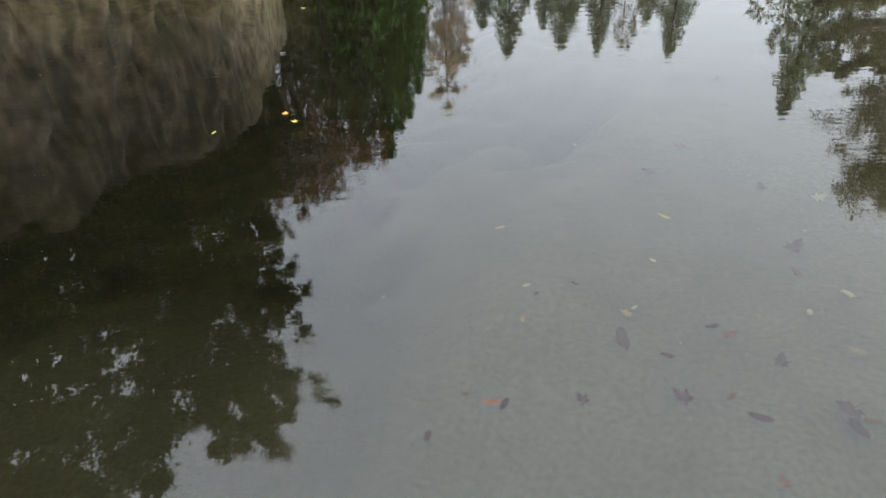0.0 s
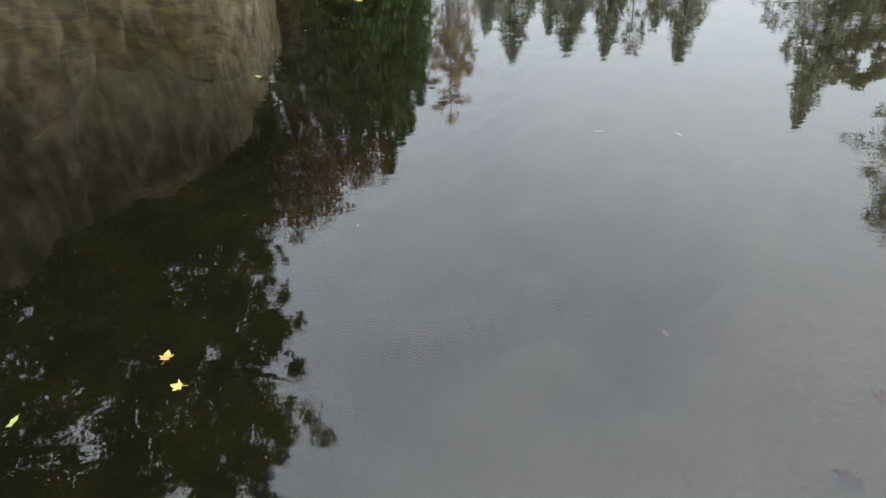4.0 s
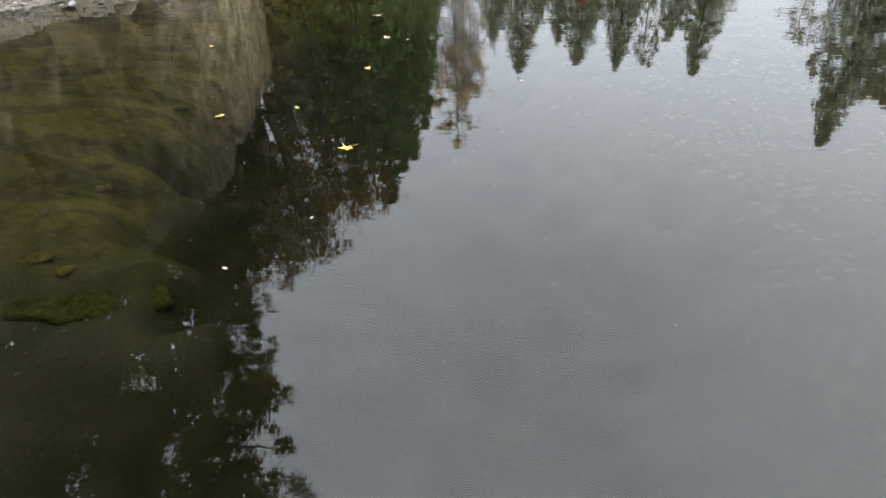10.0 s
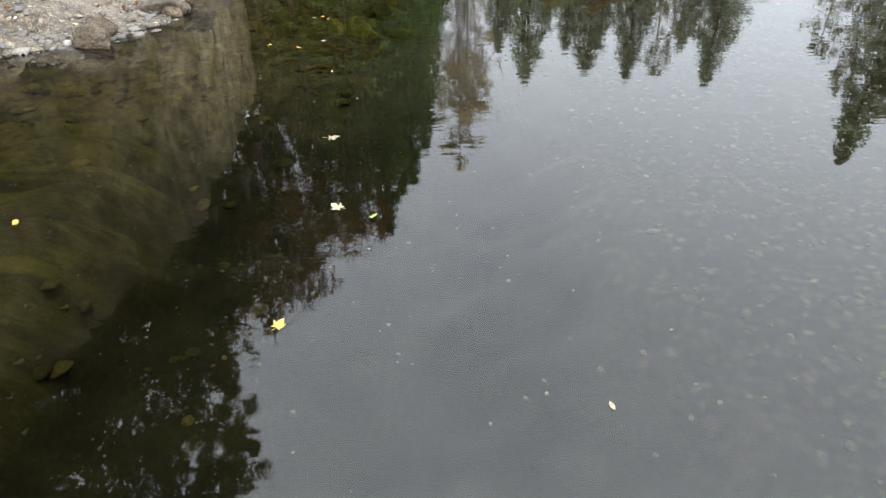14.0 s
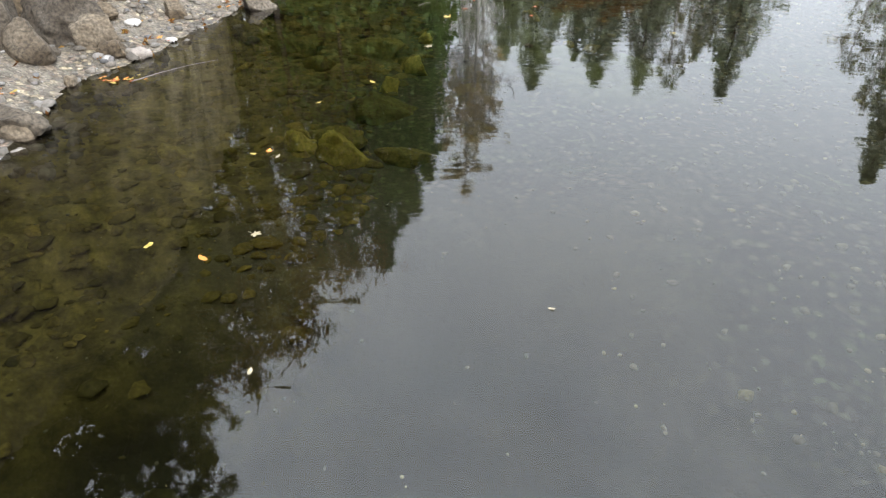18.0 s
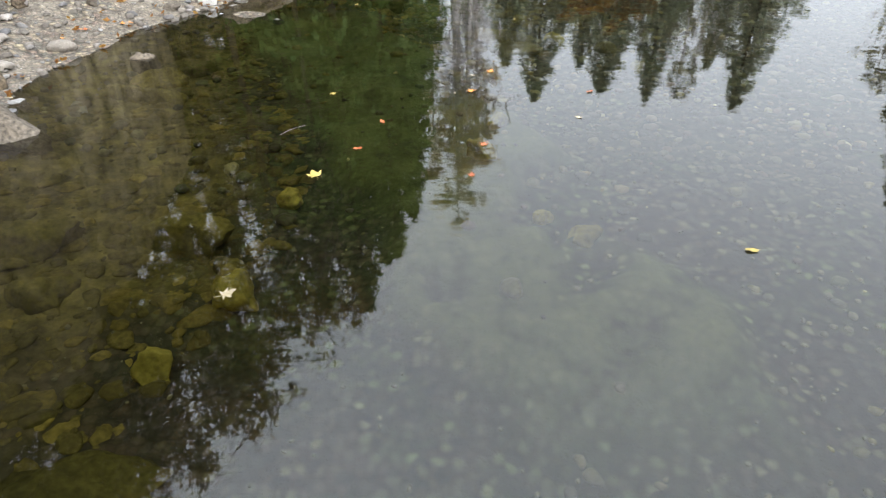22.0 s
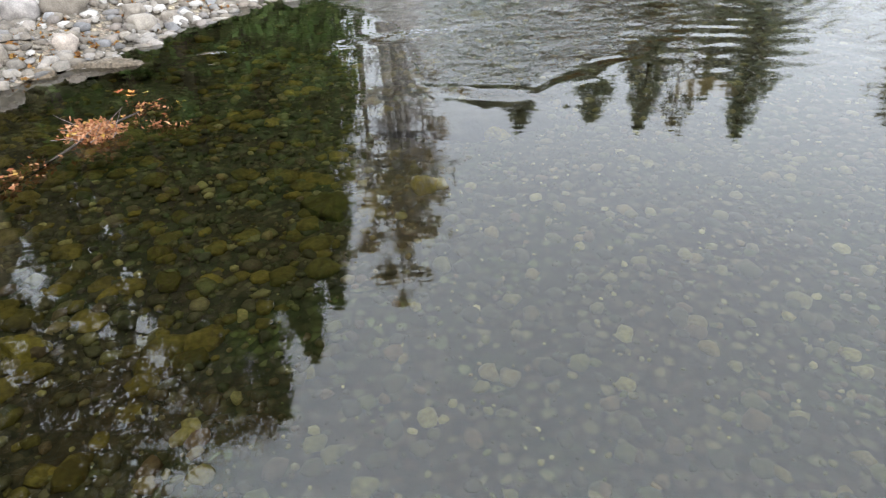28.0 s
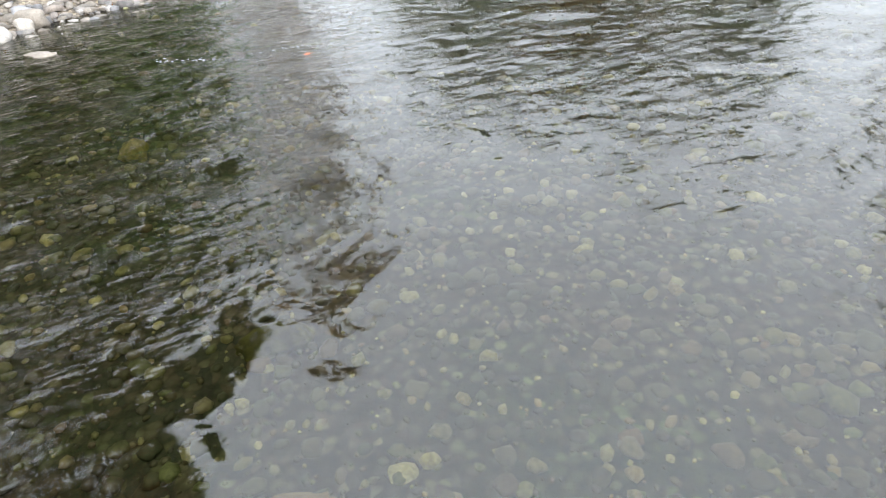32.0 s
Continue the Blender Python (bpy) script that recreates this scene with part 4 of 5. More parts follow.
def chip_shape(seed):
    """A small broken stone with flat worn faces, open underneath."""
    bm = bmesh.new()
    bmesh.ops.create_icosphere(bm, subdivisions=2, radius=1.0)
    rng = np.random.default_rng(seed)
    for k in range(8):
        n = Vector(rng.normal(0, 1, 3)).normalized()
        d = rng.uniform(0.5, 0.8)
        for v in bm.verts:
            v.co -= n * max(v.co.dot(n) - d, 0) * 0.95
    for v in bm.verts:
        v.co *= 1.25 + 0.25 * noise.noise(v.co * 1.7 + Vector((seed, 0, 0)))
    bmesh.ops.delete(bm, geom=[f for f in bm.faces if f.calc_center_median().z < -0.25], context="FACES")
    bm.verts.index_update()
    pts = np.array([tuple(v.co) for v in bm.verts])
    tri = np.array([[v.index for v in f.verts] for f in bm.faces])
    bm.free()
    return pts, tri


CHIPS = [chip_shape(k + 60) for k in range(12)]


def strew(name, spots, sizes, mat, seed, sink=0.3, shapes=None, flat=1.0):
    """Many stones in one mesh: spots (n, 2), sizes (n,)."""
    rng = np.random.default_rng(seed)
    keep = shelf_at(spots[:, 0], spots[:, 1]) < 0.25 + 0.9 * (np.arange(len(spots)) % 12 == 0)
    spots, sizes = spots[keep], sizes[keep]
    z = land(spots[:, 0], spots[:, 1])
    vs, fs, n = [], [], 0
    for k in range(len(spots)):
        pts, tri = (shapes or (SHAPES if sizes[k] > 0.045 else SMALL))[rng.integers(9 if shapes is None else len(shapes))]
        w = rng.uniform(0, 6.283)
        c, s = math.cos(w), math.sin(w)
        q = pts * (sizes[k] * np.array([rng.uniform(0.9, 1.4), rng.uniform(0.75, 1.05), flat * rng.uniform(0.5, 0.85)]))
        vs.append(np.stack([q[:, 0] * c - q[:, 1] * s + spots[k, 0], q[:, 0] * s + q[:, 1] * c + spots[k, 1], q[:, 2] + z[k] + sizes[k] * sink], -1))
        fs.append(tri + n)
        n += len(pts)
    return mesh_from(name, np.concatenate(vs), np.concatenate(fs), mat)


def bed_spots(count, y0, y1, seed, reach=15.0):
    rng = np.random.default_rng(seed)
    y = rng.uniform(y0, y1, count)
    w = west(y)
    x = w + 0.1 + rng.uniform(0, 1, count) * np.minimum(np.minimum(east(y) - w - 0.3, reach), 13.5 - w)
    return np.stack([x, y], -1)


rng = np.random.default_rng(5)
pool = bed_spots(3200, 10.0, 23.5, 61)
pool = pool[(rng.random(len(pool)) < smooth01((pool[:, 1] - 9.5) / 9)) | (pool[:, 0] < -1.5)]
tagged(new("pool_pebbles", strew("pool_pebbles", pool, 0.006 + 0.017 * rng.random(len(pool)) ** 3, M_PEBBLE, 62)), "small pebbles scattered on the silty bed of the pool", "pebbles", kind="stuff")
gather = np.random.default_rng(101)
bar = np.stack([1.4 + 5.6 * gather.random(1500), 11.5 + 11.5 * gather.random(1500) ** 0.75], -1)
bar = bar[(gather.random(1500) < smooth01((bar[:, 0] - 1.0) / 2.5)) & (bar[:, 0] < east(bar[:, 1]) - 0.4)]
tagged(new("pool_cobbles", strew("pool_cobbles", bar, 0.01 + 0.036 * gather.random(len(bar)) ** 2.6, M_PEBBLE, 72, 0.1)), "pale silt-coated cobbles in the deeper water", "cobbles", kind="stuff")
run = bed_spots(90000, 22.0, 37.5, 63)
run = run[(run[:, 0] > 0.6) & (run[:, 0] < 12.5) & (np.abs(run[:, 0] - 0.9 - 0.6 * (run[:, 1] - 21)) < 5.6)]
run = run[:24000]
run = run[rng.random(len(run)) < 0.03 + 0.97 * smooth01((run[:, 1] - 22.8) / 3.2)]
tagged(new("riffle_cobbles", strew("riffle_cobbles", run, 0.01 + 0.046 * rng.random(len(run)) ** 3.2, M_WETSTONE, 64, 0.16)), "brown, yellow and grey cobbles under clear shallow water", "cobbles", kind="stuff")
wide = bed_spots(2400, 24.0, 42.0, 69)
tagged(new("outer_cobbles", strew("outer_cobbles", wide, 0.018 + 0.05 * rng.random(len(wide)) ** 3.2, M_WETSTONE, 70)), "larger rounded cobbles spread over the river bed", "cobbles", kind="stuff")
left = np.concatenate([bed_spots(5200, 16.5, 32.0, 67, 2.8), np.stack([np.interp(rng.random(110), [0, 1], [-6.5, -2.0]), rng.uniform(9, 16.5, 110)], -1)])
left = left[left[:, 0] > west(left[:, 1]) + np.where(left[:, 1] > 16.5, 0.45, -9)]
M_MOSSY = surface("mossy_cobble", [(0.25, (0.09, 0.074, 0.021)), (0.55, (0.2, 0.165, 0.047)), (0.8, (0.35, 0.295, 0.087))], 3.5, (30, 0.6, 1.25), ("island", [(0.0, (0.6, 0.62, 0.58)), (0.5, (0.85, 0.84, 0.78)), (0.9, (1.15, 1.1, 0.95)), (1.0, (1.5, 1.42, 1.1))]), 0.8, 0.012, 30)
# Darker copy of mossy_cobble: dimming by deep water put into the colour.
M_MOSSY_DIMMED = surface("dimmed_mossy_cobble", [(0.25, (0.05, 0.044, 0.014)), (0.55, (0.12, 0.104, 0.034)), (0.8, (0.22, 0.19, 0.06))], 3.5, (30, 0.6, 1.25), ("island", [(0.0, (0.5, 0.52, 0.5)), (0.7, (1.0, 1.0, 0.95)), (1.0, (1.6, 1.5, 1.2))]), 0.8, 0.012, 30)
ay = 18.4 - 5.0 * rng.random(360) ** 1.6
darker_moss = np.stack([rng.uniform(-5.5, -0.6, 360) + 0.12 * (ay - 16), ay], -1)
tagged(new("dark_cobbles", strew("dark_cobbles", darker_moss, 0.012 + 0.08 * rng.random(360) ** 4.0, M_MOSSY_DIMMED, 73, 0.0, CHIPS, 0.5)), "dark olive cobbles and slabs deep in the pool", "cobbles", kind="stuff")
tagged(new("mossy_cobbles", strew("mossy_cobbles", left, 0.012 + 0.075 * rng.random(len(left)) ** 3.0, M_MOSSY, 68, 0.0, CHIPS, 0.5)), "olive-brown mossy cobbles along the shallow west side", "cobbles", kind="stuff")
olive_rng = np.random.default_rng(113)
olive = np.stack([olive_rng.uniform(0.2, 4.6, 1300), olive_rng.uniform(26.0, 34.5, 1300)], -1)
olive = olive[(olive[:, 0] > west(olive[:, 1]) + 0.5) & (olive[:, 0] < 3.2 + 0.55 * (olive[:, 1] - 28))]
tagged(new("olive_cobbles", strew("olive_cobbles", olive, 0.02 + 0.085 * olive_rng.random(len(olive)) ** 2.4, M_MOSSY, 74, 0.05, SHAPES, 0.7)), "rounded olive-brown mossy cobbles in the run", "cobbles", kind="stuff")
gy_ = rng.uniform(15.5, 42, 10500)
out_ = rng.random(10500) ** 1.4 * 3.6
beach = np.stack([west(gy_) + 0.45 - out_, gy_], -1)
beach = beach[rng.random(len(beach)) < np.interp(gy_, [22.8, 24, 28.5, 30], [1, 0.55, 0.55, 1])]
beach = beach[beach[:, 0] > -8.6]
tagged(new("shore_gravel", strew("shore_gravel", beach, np.where(beach[:, 1] > 31, 0.02 + 0.09 * rng.random(len(beach)) ** 2.4, 0.009 + 0.06 * rng.random(len(beach)) ** 4), M_DRY, 65, 0.3, SMALL + CHIPS[:3])), "pale grey gravel and pebbles on the shore", "gravel", kind="stuff")
ey = rng.uniform(11.5, 17.5, 900)
spit = np.stack([east(ey) - 0.1 + rng.random(900) ** 1.5 * 4, ey], -1)
tagged(new("spit_gravel", strew("spit_gravel", spit, 0.03 + 0.07 * rng.random(900) ** 2, M_DRY, 66)), "pale cobbles on the opposite gravel spit", "gravel", kind="stuff")


def block_shape(seed, fine=4):
    """A weathered broken block of about unit radius, with worn flat faces."""
    bm = bmesh.new()
    bmesh.ops.create_icosphere(bm, subdivisions=fine, radius=1.0)
    p = np.array([tuple(v.co) for v in bm.verts])
    tri = np.array([[v.index for v in f.verts] for f in bm.faces])
    bm.free()
    rng = np.random.default_rng(seed)
    for k in range(9):
        n = rng.normal(0, 1, 3) * (1, 1, 0.8)
        n /= np.linalg.norm(n)
        over = np.maximum(p @ n - rng.uniform(0.48, 0.8), 0)
        p = p - 0.93 * over[:, None] * n
    off = Vector(rng.uniform(-50, 50, 3))
    h = np.array([noise.noise(Vector(q) * 2.2 + off) + 0.5 * noise.noise(Vector(q) * 5.0 + off) - 0.5 * abs(noise.noise(Vector(q) * 8.0 + off)) + 0.3 * noise.noise(Vector(q) * 17.0 + off) for q in p])
    return p * (1.2 + 0.2 * h[:, None]), tri


def rock(name, label, category, x, y, rx, ry, rz, mat, seed, turn=0.0, sink=0.35, top=None, group=""):
    if mat is M_DRY1:
        pts, tri = stone_shape(seed + 500, 3, 0.3)
        q = pts * (1.1 * rx, 1.1 * ry, 1.4 * rz)
    else:
        pts, tri = block_shape(seed + 500, 5 if mat is M_BOULDER and rx > 0.28 else 4)
        q = pts * (1.15 * rx, 1.15 * ry, 1.5 * rz)
    ob = tagged(new(name, mesh_from(name, q, tri, mat)), label, category, group)
    z = float(land(x, y)) + rz * (1 - 2 * sink)
    if top is not None:
        z = min(z, top - float(q[:, 2].max()))
    ob.matrix_basis = pose(x, y, z, 0, 0, turn)
    return ob


DRY = "pale grey-brown conglomerate boulder on the shore"
SHORE_ROCKS = [(-3.62, 18.5, .42, .2, .13), (-5.4, 19.05, .22, .2, .15), (-5.6, 19.6, .3, .25, .2), (-3.25, 19.9, .2, .14, .12), (-5.2, 22.7, .6, .42, .36), (-4.5, 22.3, .36, .3, .26), (-5.2, 24.4, .65, .5, .38),
               (-4.4, 23.45, .5, .34, .26), (-3.85, 23.7, .34, .34, .28), (-2.32, 24.4, .36, .25, .22), (-4.1, 26.1, .55, .6, .4), (-4.3, 27.0, .5, .4, .4), (-2.02, 26.4, .2, .14, .12), (-1.66, 29.7, .5, .26, .2),
               (-1.98, 29.8, .36, .26, .2), (-1.5, 29.9, .28, .22, .16), (-4.8, 21.65, .5, .4, .46), (-4.36, 21.75, .36, .34, .46), (-3.96, 22.25, .55, .4, .38), (-3.9, 21.42, .3, .22, .2), (-3.5, 22.1, .3, .22, .17), (-3.34, 19.98, .36, .25, .15), (-4.2, 20.4, .34, .25, .18), (-5.3, 21.2, .5, .4, .4)]
for k, (x, y, a, b, c) in enumerate(SHORE_ROCKS):
    rock("boulder", DRY, "boulder", x, y, a * 0.76, b * 0.76, c * 0.8, M_BOULDER, k, turn=(k * 47) % 60 - 30, group="boulders on the shore", sink=0.3)
extra = np.random.default_rng(83)
for k in range(46):
    y = extra.uniform(17.5, 31.5)
    x = float(west(y)) - 0.1 - 3.4 * extra.random() ** 1.3
    a = 0.07 + 0.2 * extra.random() ** 2
    rock("boulder", "small weathered grey-brown rock embedded in the bank", "rock", x, y, a, a * extra.uniform(0.6, 0.9), a * extra.uniform(0.4, 0.8), M_BOULDER, 300 + k, turn=k * 53 % 180, group="small rocks in the bank")
WHITE = "smooth pale grey river stone at the water's edge"
PALE_ROCKS = [(-0.9, 34.8, .22, .17, .14), (-0.14, 34.5, .27, .19, .14), (-1.0, 35.7, .24, .18, .14), (1.13, 37.3, .17, .13, .11), (2.31, 36.3, .15, .13, .14),
              (1.44, 36.15, .14, .1, .08), (3.3, 38.2, .2, .13, .1), (0.4, 37.1, .16, .12, .1), (2.28, 39.7, .15, .12, .09), (3.72, 40.0, .14, .1, .08), (-3.05, 22.05, .1, .08, .06), (-3.0, 26.6, .14, .09, .06), (-2.07, 28.8, .12, .09, .08)]
for k, (x, y, a, b, c) in enumerate(PALE_ROCKS):
    rock("river_stone", WHITE, "stone", x, y, a, b, c, M_DRY1, 40 + k, turn=(k * 71) % 90 - 45, sink=0.25, group="pale stones at the edge")
edge_rng = np.random.default_rng(97)
for k in range(46):
    y = edge_rng.uniform(31.5, 41.5)
    x = float(west(y)) - 0.05 - 1.9 * edge_rng.random() ** 1.4
    a = 0.07 + 0.13 * edge_rng.random() ** 1.6
    rock("river_stone", "rounded pale grey river stone lying on the gravel shore", "stone", x, y, a, a * edge_rng.uniform(0.65, 0.9), a * edge_rng.uniform(0.5, 0.75), M_DRY1, 400 + k, turn=k * 53 % 180, sink=0.22, group="pale stones on the gravel")
SUNK = "algae-covered brown boulder under the water"
SUNK_ROCKS = [(-2.83, 20.7, .45, .26, .17), (-1.73, 20.2, .18, .15, .1), (-2.04, 20.05, .13, .11, .08), (-.66, 20.55, .32, .18, .15), (-1.0, 20.62, .17, .14, .1), (-.3, 21.2, .42, .28, .16), (0, 20.4, .3, .18, .12),
              (-1.2, 22.65, .25, .15, .1), (-.12, 23.0, .15, .11, .08), (-1.5, 23.15, .4, .22, .15), (-.53, 23.33, .42, .22, .16), (-.09, 22.9, .16, .12, .1), (-.31, 22.2, .2, .15, .14), (-1.77, 26.2, .35, .16, .12),
              (-1.77, 25.67, .42, .2, .2), (-1.59, 26.5, .28, .18, .14), (0, 22.7, .22, .16, .16), (.13, 23.87, .13, .1, .08), (2.1, 23.62, .1, .08, .06), (2.36, 23.32, .1, .16, .07), 
              (-.8, 30.0, .25, .15, .1), (.54, 29.5, .28, .18, .12), (1.68, 24.4, .16, .13, .1), (2.1, 28.06, .4, .18, .14), (2.84, 27.86, .17, .13, .12), (2.68, 27.55, .16, .12, .1),
              (.48, 30.45, .26, .17, .12), (.45, 29.26, .4, .2, .14), (2.36, 27.45, .3, .22, .12), (2.47, 28.83, .17, .1, .08), (3.94, 27.6, .16, .11, .08), (3.44, 27.38, .18, .12, .08), (3.64, 26.74, .14, .12, .08),
              (3.96, 30.3, .24, .16, .1), (7.1, 33.65, .2, .13, .08), (5.23, 31.6, .2, .15, .1), (5.26, 36.06, .25, .16, .1), (4.67, 30.6, .15, .12, .1)]
YELLOW_ROCKS = [(-.62, 20.32, .33, .22, .19), (-1.04, 20.5, .22, .15, .12), (1.66, 24.4, .16, .11, .1), (1.86, 24.95, .14, .11, .09), (0, 22.75, .2, .15, .14), (-.29, 22.1, .16, .12, .12), (2.84, 27.8, .17, .12, .1), (4.65, 30.6, .15, .12, .1), (.13, 23.87, .13, .1, .08)]
for k, (x, y, a, b, c) in enumerate(SUNK_ROCKS):
    if any(abs(x - q[0]) < 0.12 and abs(y - q[1]) < 0.12 for q in YELLOW_ROCKS):
        continue
    rock("sunken_boulder", SUNK, "boulder", x, y, a * 0.84, b * 0.8, c * 0.75, M_ALGAE, 80 + k, turn=(k * 37) % 70 - 35, sink=0.5, top=-0.05, group="boulders under the water")
for k, (x, y, a, b, c) in enumerate(YELLOW_ROCKS):
    rock("sunken_stone", "bright yellow-ochre algae-covered stone under the water", "stone", x, y, a * 0.75, b * 0.75, c * 0.75, M_YELLOW, 230 + k, turn=(k * 41) % 80 - 40, sink=0.38, top=-0.04, group="yellow stones under the water")
rock("sunken_boulder", "large dark boulder just under the surface, water breaking over it", "boulder", 4.95, 31.75, .66, .24, .17, M_DARKROCK, 160, turn=-4, sink=0.25, top=-0.02)
rock("sunken_boulder", "large pale tan boulder under the riffle", "boulder", 7.5, 32.5, .25, .13, .11, M_TAN, 150, turn=-12, sink=0.2, top=-0.1)
for k, (x, y, a, b) in enumerate(((1.0, 33.05, .42, .17), (0.33, 32.7, .28, .2))):
    rock("stone_slab", "flat pale grey stone slab awash in the shallows", "stone", x, y, a, b, .1, M_BOULDER, 152 + k, turn=8, sink=0.15, top=(0.07, 0.08)[k], group="slabs awash")


def slab_mesh(w, d, h, mat, seed):
    """A flat broken slab with worn edges and an uneven outline."""
    rng = np.random.default_rng(seed)
    bm = bmesh.new()
    ring = []
    for k in range(28):
        t = 2 * math.pi * k / 28
        c, q = math.cos(t), math.sin(t)
        r = (abs(c) ** 5 + abs(q) ** 5) ** -0.2 * (1 + 0.035 * rng.normal())
        ring.append((w * r * c + 0.12 * d * r * q, d * r * q))
    rows = [[bm.verts.new((x * g, y * g, z + 0.006 * rng.normal())) for x, y in ring] for g, z in ((1.05, -h), (1.03, -0.03), (1.0, -0.01), (0.96, 0.0), (0.6, 0.006), (0.25, 0.004))]
    for low, high in zip(rows, rows[1:]):
        for k in range(28):
            bm.faces.new((low[k], low[(k + 1) % 28], high[(k + 1) % 28], high[k]))
    bm.faces.new(rows[-1])
    me = bpy.data.meshes.new("stone_slab")
    bm.to_mesh(me)
    bm.free()
    me.materials.append(mat)
    me.polygons.foreach_set("use_smooth", [True] * len(me.polygons))
    return me


flat_slab = tagged(new("stone_slab", slab_mesh(0.3, 0.2, 0.16, M_SLAB, 9)), "flat grey-green squarish slab just under the surface", "stone", "slabs awash")
flat_slab.matrix_basis = pose(0.67, 30.6, -0.05, 2, 1, -14)

for k, (x, y, a, b, c) in enumerate(((-2.15, 10.95, .42, .26, .09), (-1.95, 10.55, .34, .22, .08), (-2.5, 10.5, .42, .28, .09))):
    rock("rock_outcrop", "lumpy green moss-covered rock in the deep pool", "rock", x, y, a, b, c, M_OUTCROP, 350 + k, turn=(k * 43) % 70 - 30, sink=0.6, top=-0.6, group="mossy outcrop in the pool")

# single cobbles of the bed and the shore, nearest the way of the camera
COBBLES = [mesh_from("cobble", SHAPES[k][0] * (1.2, 0.95, 0.7), SHAPES[k][1], M_WETSTONE1) for k in range(6)]
PEBBLES = [mesh_from("cobble", SHAPES[k + 2][0] * (1.2, 0.95, 0.7), SHAPES[k + 2][1], M_DRY1) for k in range(6)]
spots = bed_spots(210, 22.5, 38.5, 71)
for k, (x, y) in enumerate(spots):
    size = 0.026 + 0.055 * rng.random() ** 2.2
    c = new("cobble", COBBLES[k % 6])
    c.parent = ground
    c.matrix_basis = pose(x, y, float(land(x, y)) + size * 0.35, 0, 0, k * 77 % 360) @ Matrix.Scale(size, 4)
for k in range(90):
    y = rng.uniform(18, 40)
    x = float(west(y)) + 0.1 - 2.6 * rng.random() ** 1.5
    size = 0.035 + 0.06 * rng.random() ** 2
    c = new("cobble", PEBBLES[k % 6])
    c.parent = ground
    c.matrix_basis = pose(x, y, float(land(x, y)) + size * 0.35, 0, 0, k * 77 % 360) @ Matrix.Scale(size, 4)


# ---------------------------------------------------------------- leaves
def leaf_mat(name, a, b, rough=0.6):
    return surface(name, [(0.3, a), (0.7, b)], 25, (120, 0.75, 1.15), ("object", [(0.0, (0.75,) * 3), (1.0, (1.2,) * 3)]), rough, 0.002, 90)


LEAF_YELLOW = leaf_mat("yellow_leaf", (0.34, 0.24, 0.05), (0.48, 0.37, 0.1))
LEAF_PALE = leaf_mat("pale_leaf", (0.28, 0.23, 0.13), (0.4, 0.34, 0.22))
LEAF_ORANGE = leaf_mat("orange_leaf", (0.45, 0.16, 0.03), (0.6, 0.28, 0.06))
LEAF_RED = leaf_mat("red_leaf", (0.3, 0.07, 0.02), (0.4, 0.13, 0.04))
LEAF_DARK = leaf_mat("sodden_leaf", (0.075, 0.036, 0.036), (0.13, 0.062, 0.058))
LEAF_BROWN = leaf_mat("brown_leaf", (0.15, 0.075, 0.045), (0.24, 0.125, 0.07))
LEAF_GREEN = leaf_mat("greenish_leaf", (0.18, 0.22, 0.04), (0.28, 0.3, 0.07))


def leaf_meshes(kind, mat, seed):
    """Blade and stalk of one fallen leaf, about unit radius."""
    rng = np.random.default_rng(seed)
    ring = []
    if kind == "maple":
        for ang, far in ((-150, .45), (-125, .7), (-105, .42), (-80, .62), (-62, .95), (-48, .5), (-30, .72), (0, 1.1), (30, .72), (48, .5), (62, .95), (80, .62), (105, .42), (125, .7), (150, .45)):
            ring.append((far * math.sin(radians(ang)), far * math.cos(radians(ang))))
        ring.append((0, -0.25))
    else:
        for k in range(14):
            w = 2 * math.pi * k / 14
            ring.append((0.42 * math.sin(w), math.cos(w) * (1 if math.cos(w) > 0 else 0.85)))
    inner = [(0.5 * x, 0.5 * y) for x, y in ring]
    v = [(0, 0, 0.0)] + [(x, y, 0.05 * rng.normal() + 0.02) for x, y in inner] + [(x, y, 0.08 * rng.normal() + 0.12 * (x * x + y * y)) for x, y in ring]
    n = len(ring)
    f = [(0, 1 + k, 1 + (k + 1) % n) for k in range(n)] + [(1 + k, 1 + n + k, 1 + n + (k + 1) % n, 1 + (k + 1) % n) for k in range(n)]
    blade = mesh_from("blade", [tuple(p) for p in v], f, mat)
    sv, sf = tube([(0, -0.1, 0.01), (0.08, -0.6, 0.05), (0.02, -1.1, 0.16)], [0.03, 0.025, 0.02], 4)
    return blade, mesh_from("stalk", sv, sf, mat)


KINDS = {"brown": (LEAF_BROWN, "reddish-brown"), "yellow": (LEAF_YELLOW, "yellow"), "pale": (LEAF_PALE, "pale straw-coloured"), "orange": (LEAF_ORANGE, "orange"), "red": (LEAF_RED, "red"), "dark": (LEAF_DARK, "dark sodden maroon"), "green": (LEAF_GREEN, "yellow-green")}
BLADES = {(c, k): leaf_meshes(k, KINDS[c][0], n) for n, (c, k) in enumerate(product(KINDS, ("maple", "oval")))}


def fallen_leaf(x, y, z, size, colour, kind, turn, where, tilt=0.0):
    root = tagged(new("fallen_leaf"), KINDS[colour][1] + (" maple leaf " if kind == "maple" else " oval leaf ") + where, "leaf", "fallen leaves")
    root.matrix_basis = pose(x, y, z, tilt, tilt * 0.6, turn) @ Matrix.Scale(size * 0.82, 4)
    blade, stalk = BLADES[colour, kind]
    child("blade", blade, root)
    child("stalk", stalk, root)
    return root


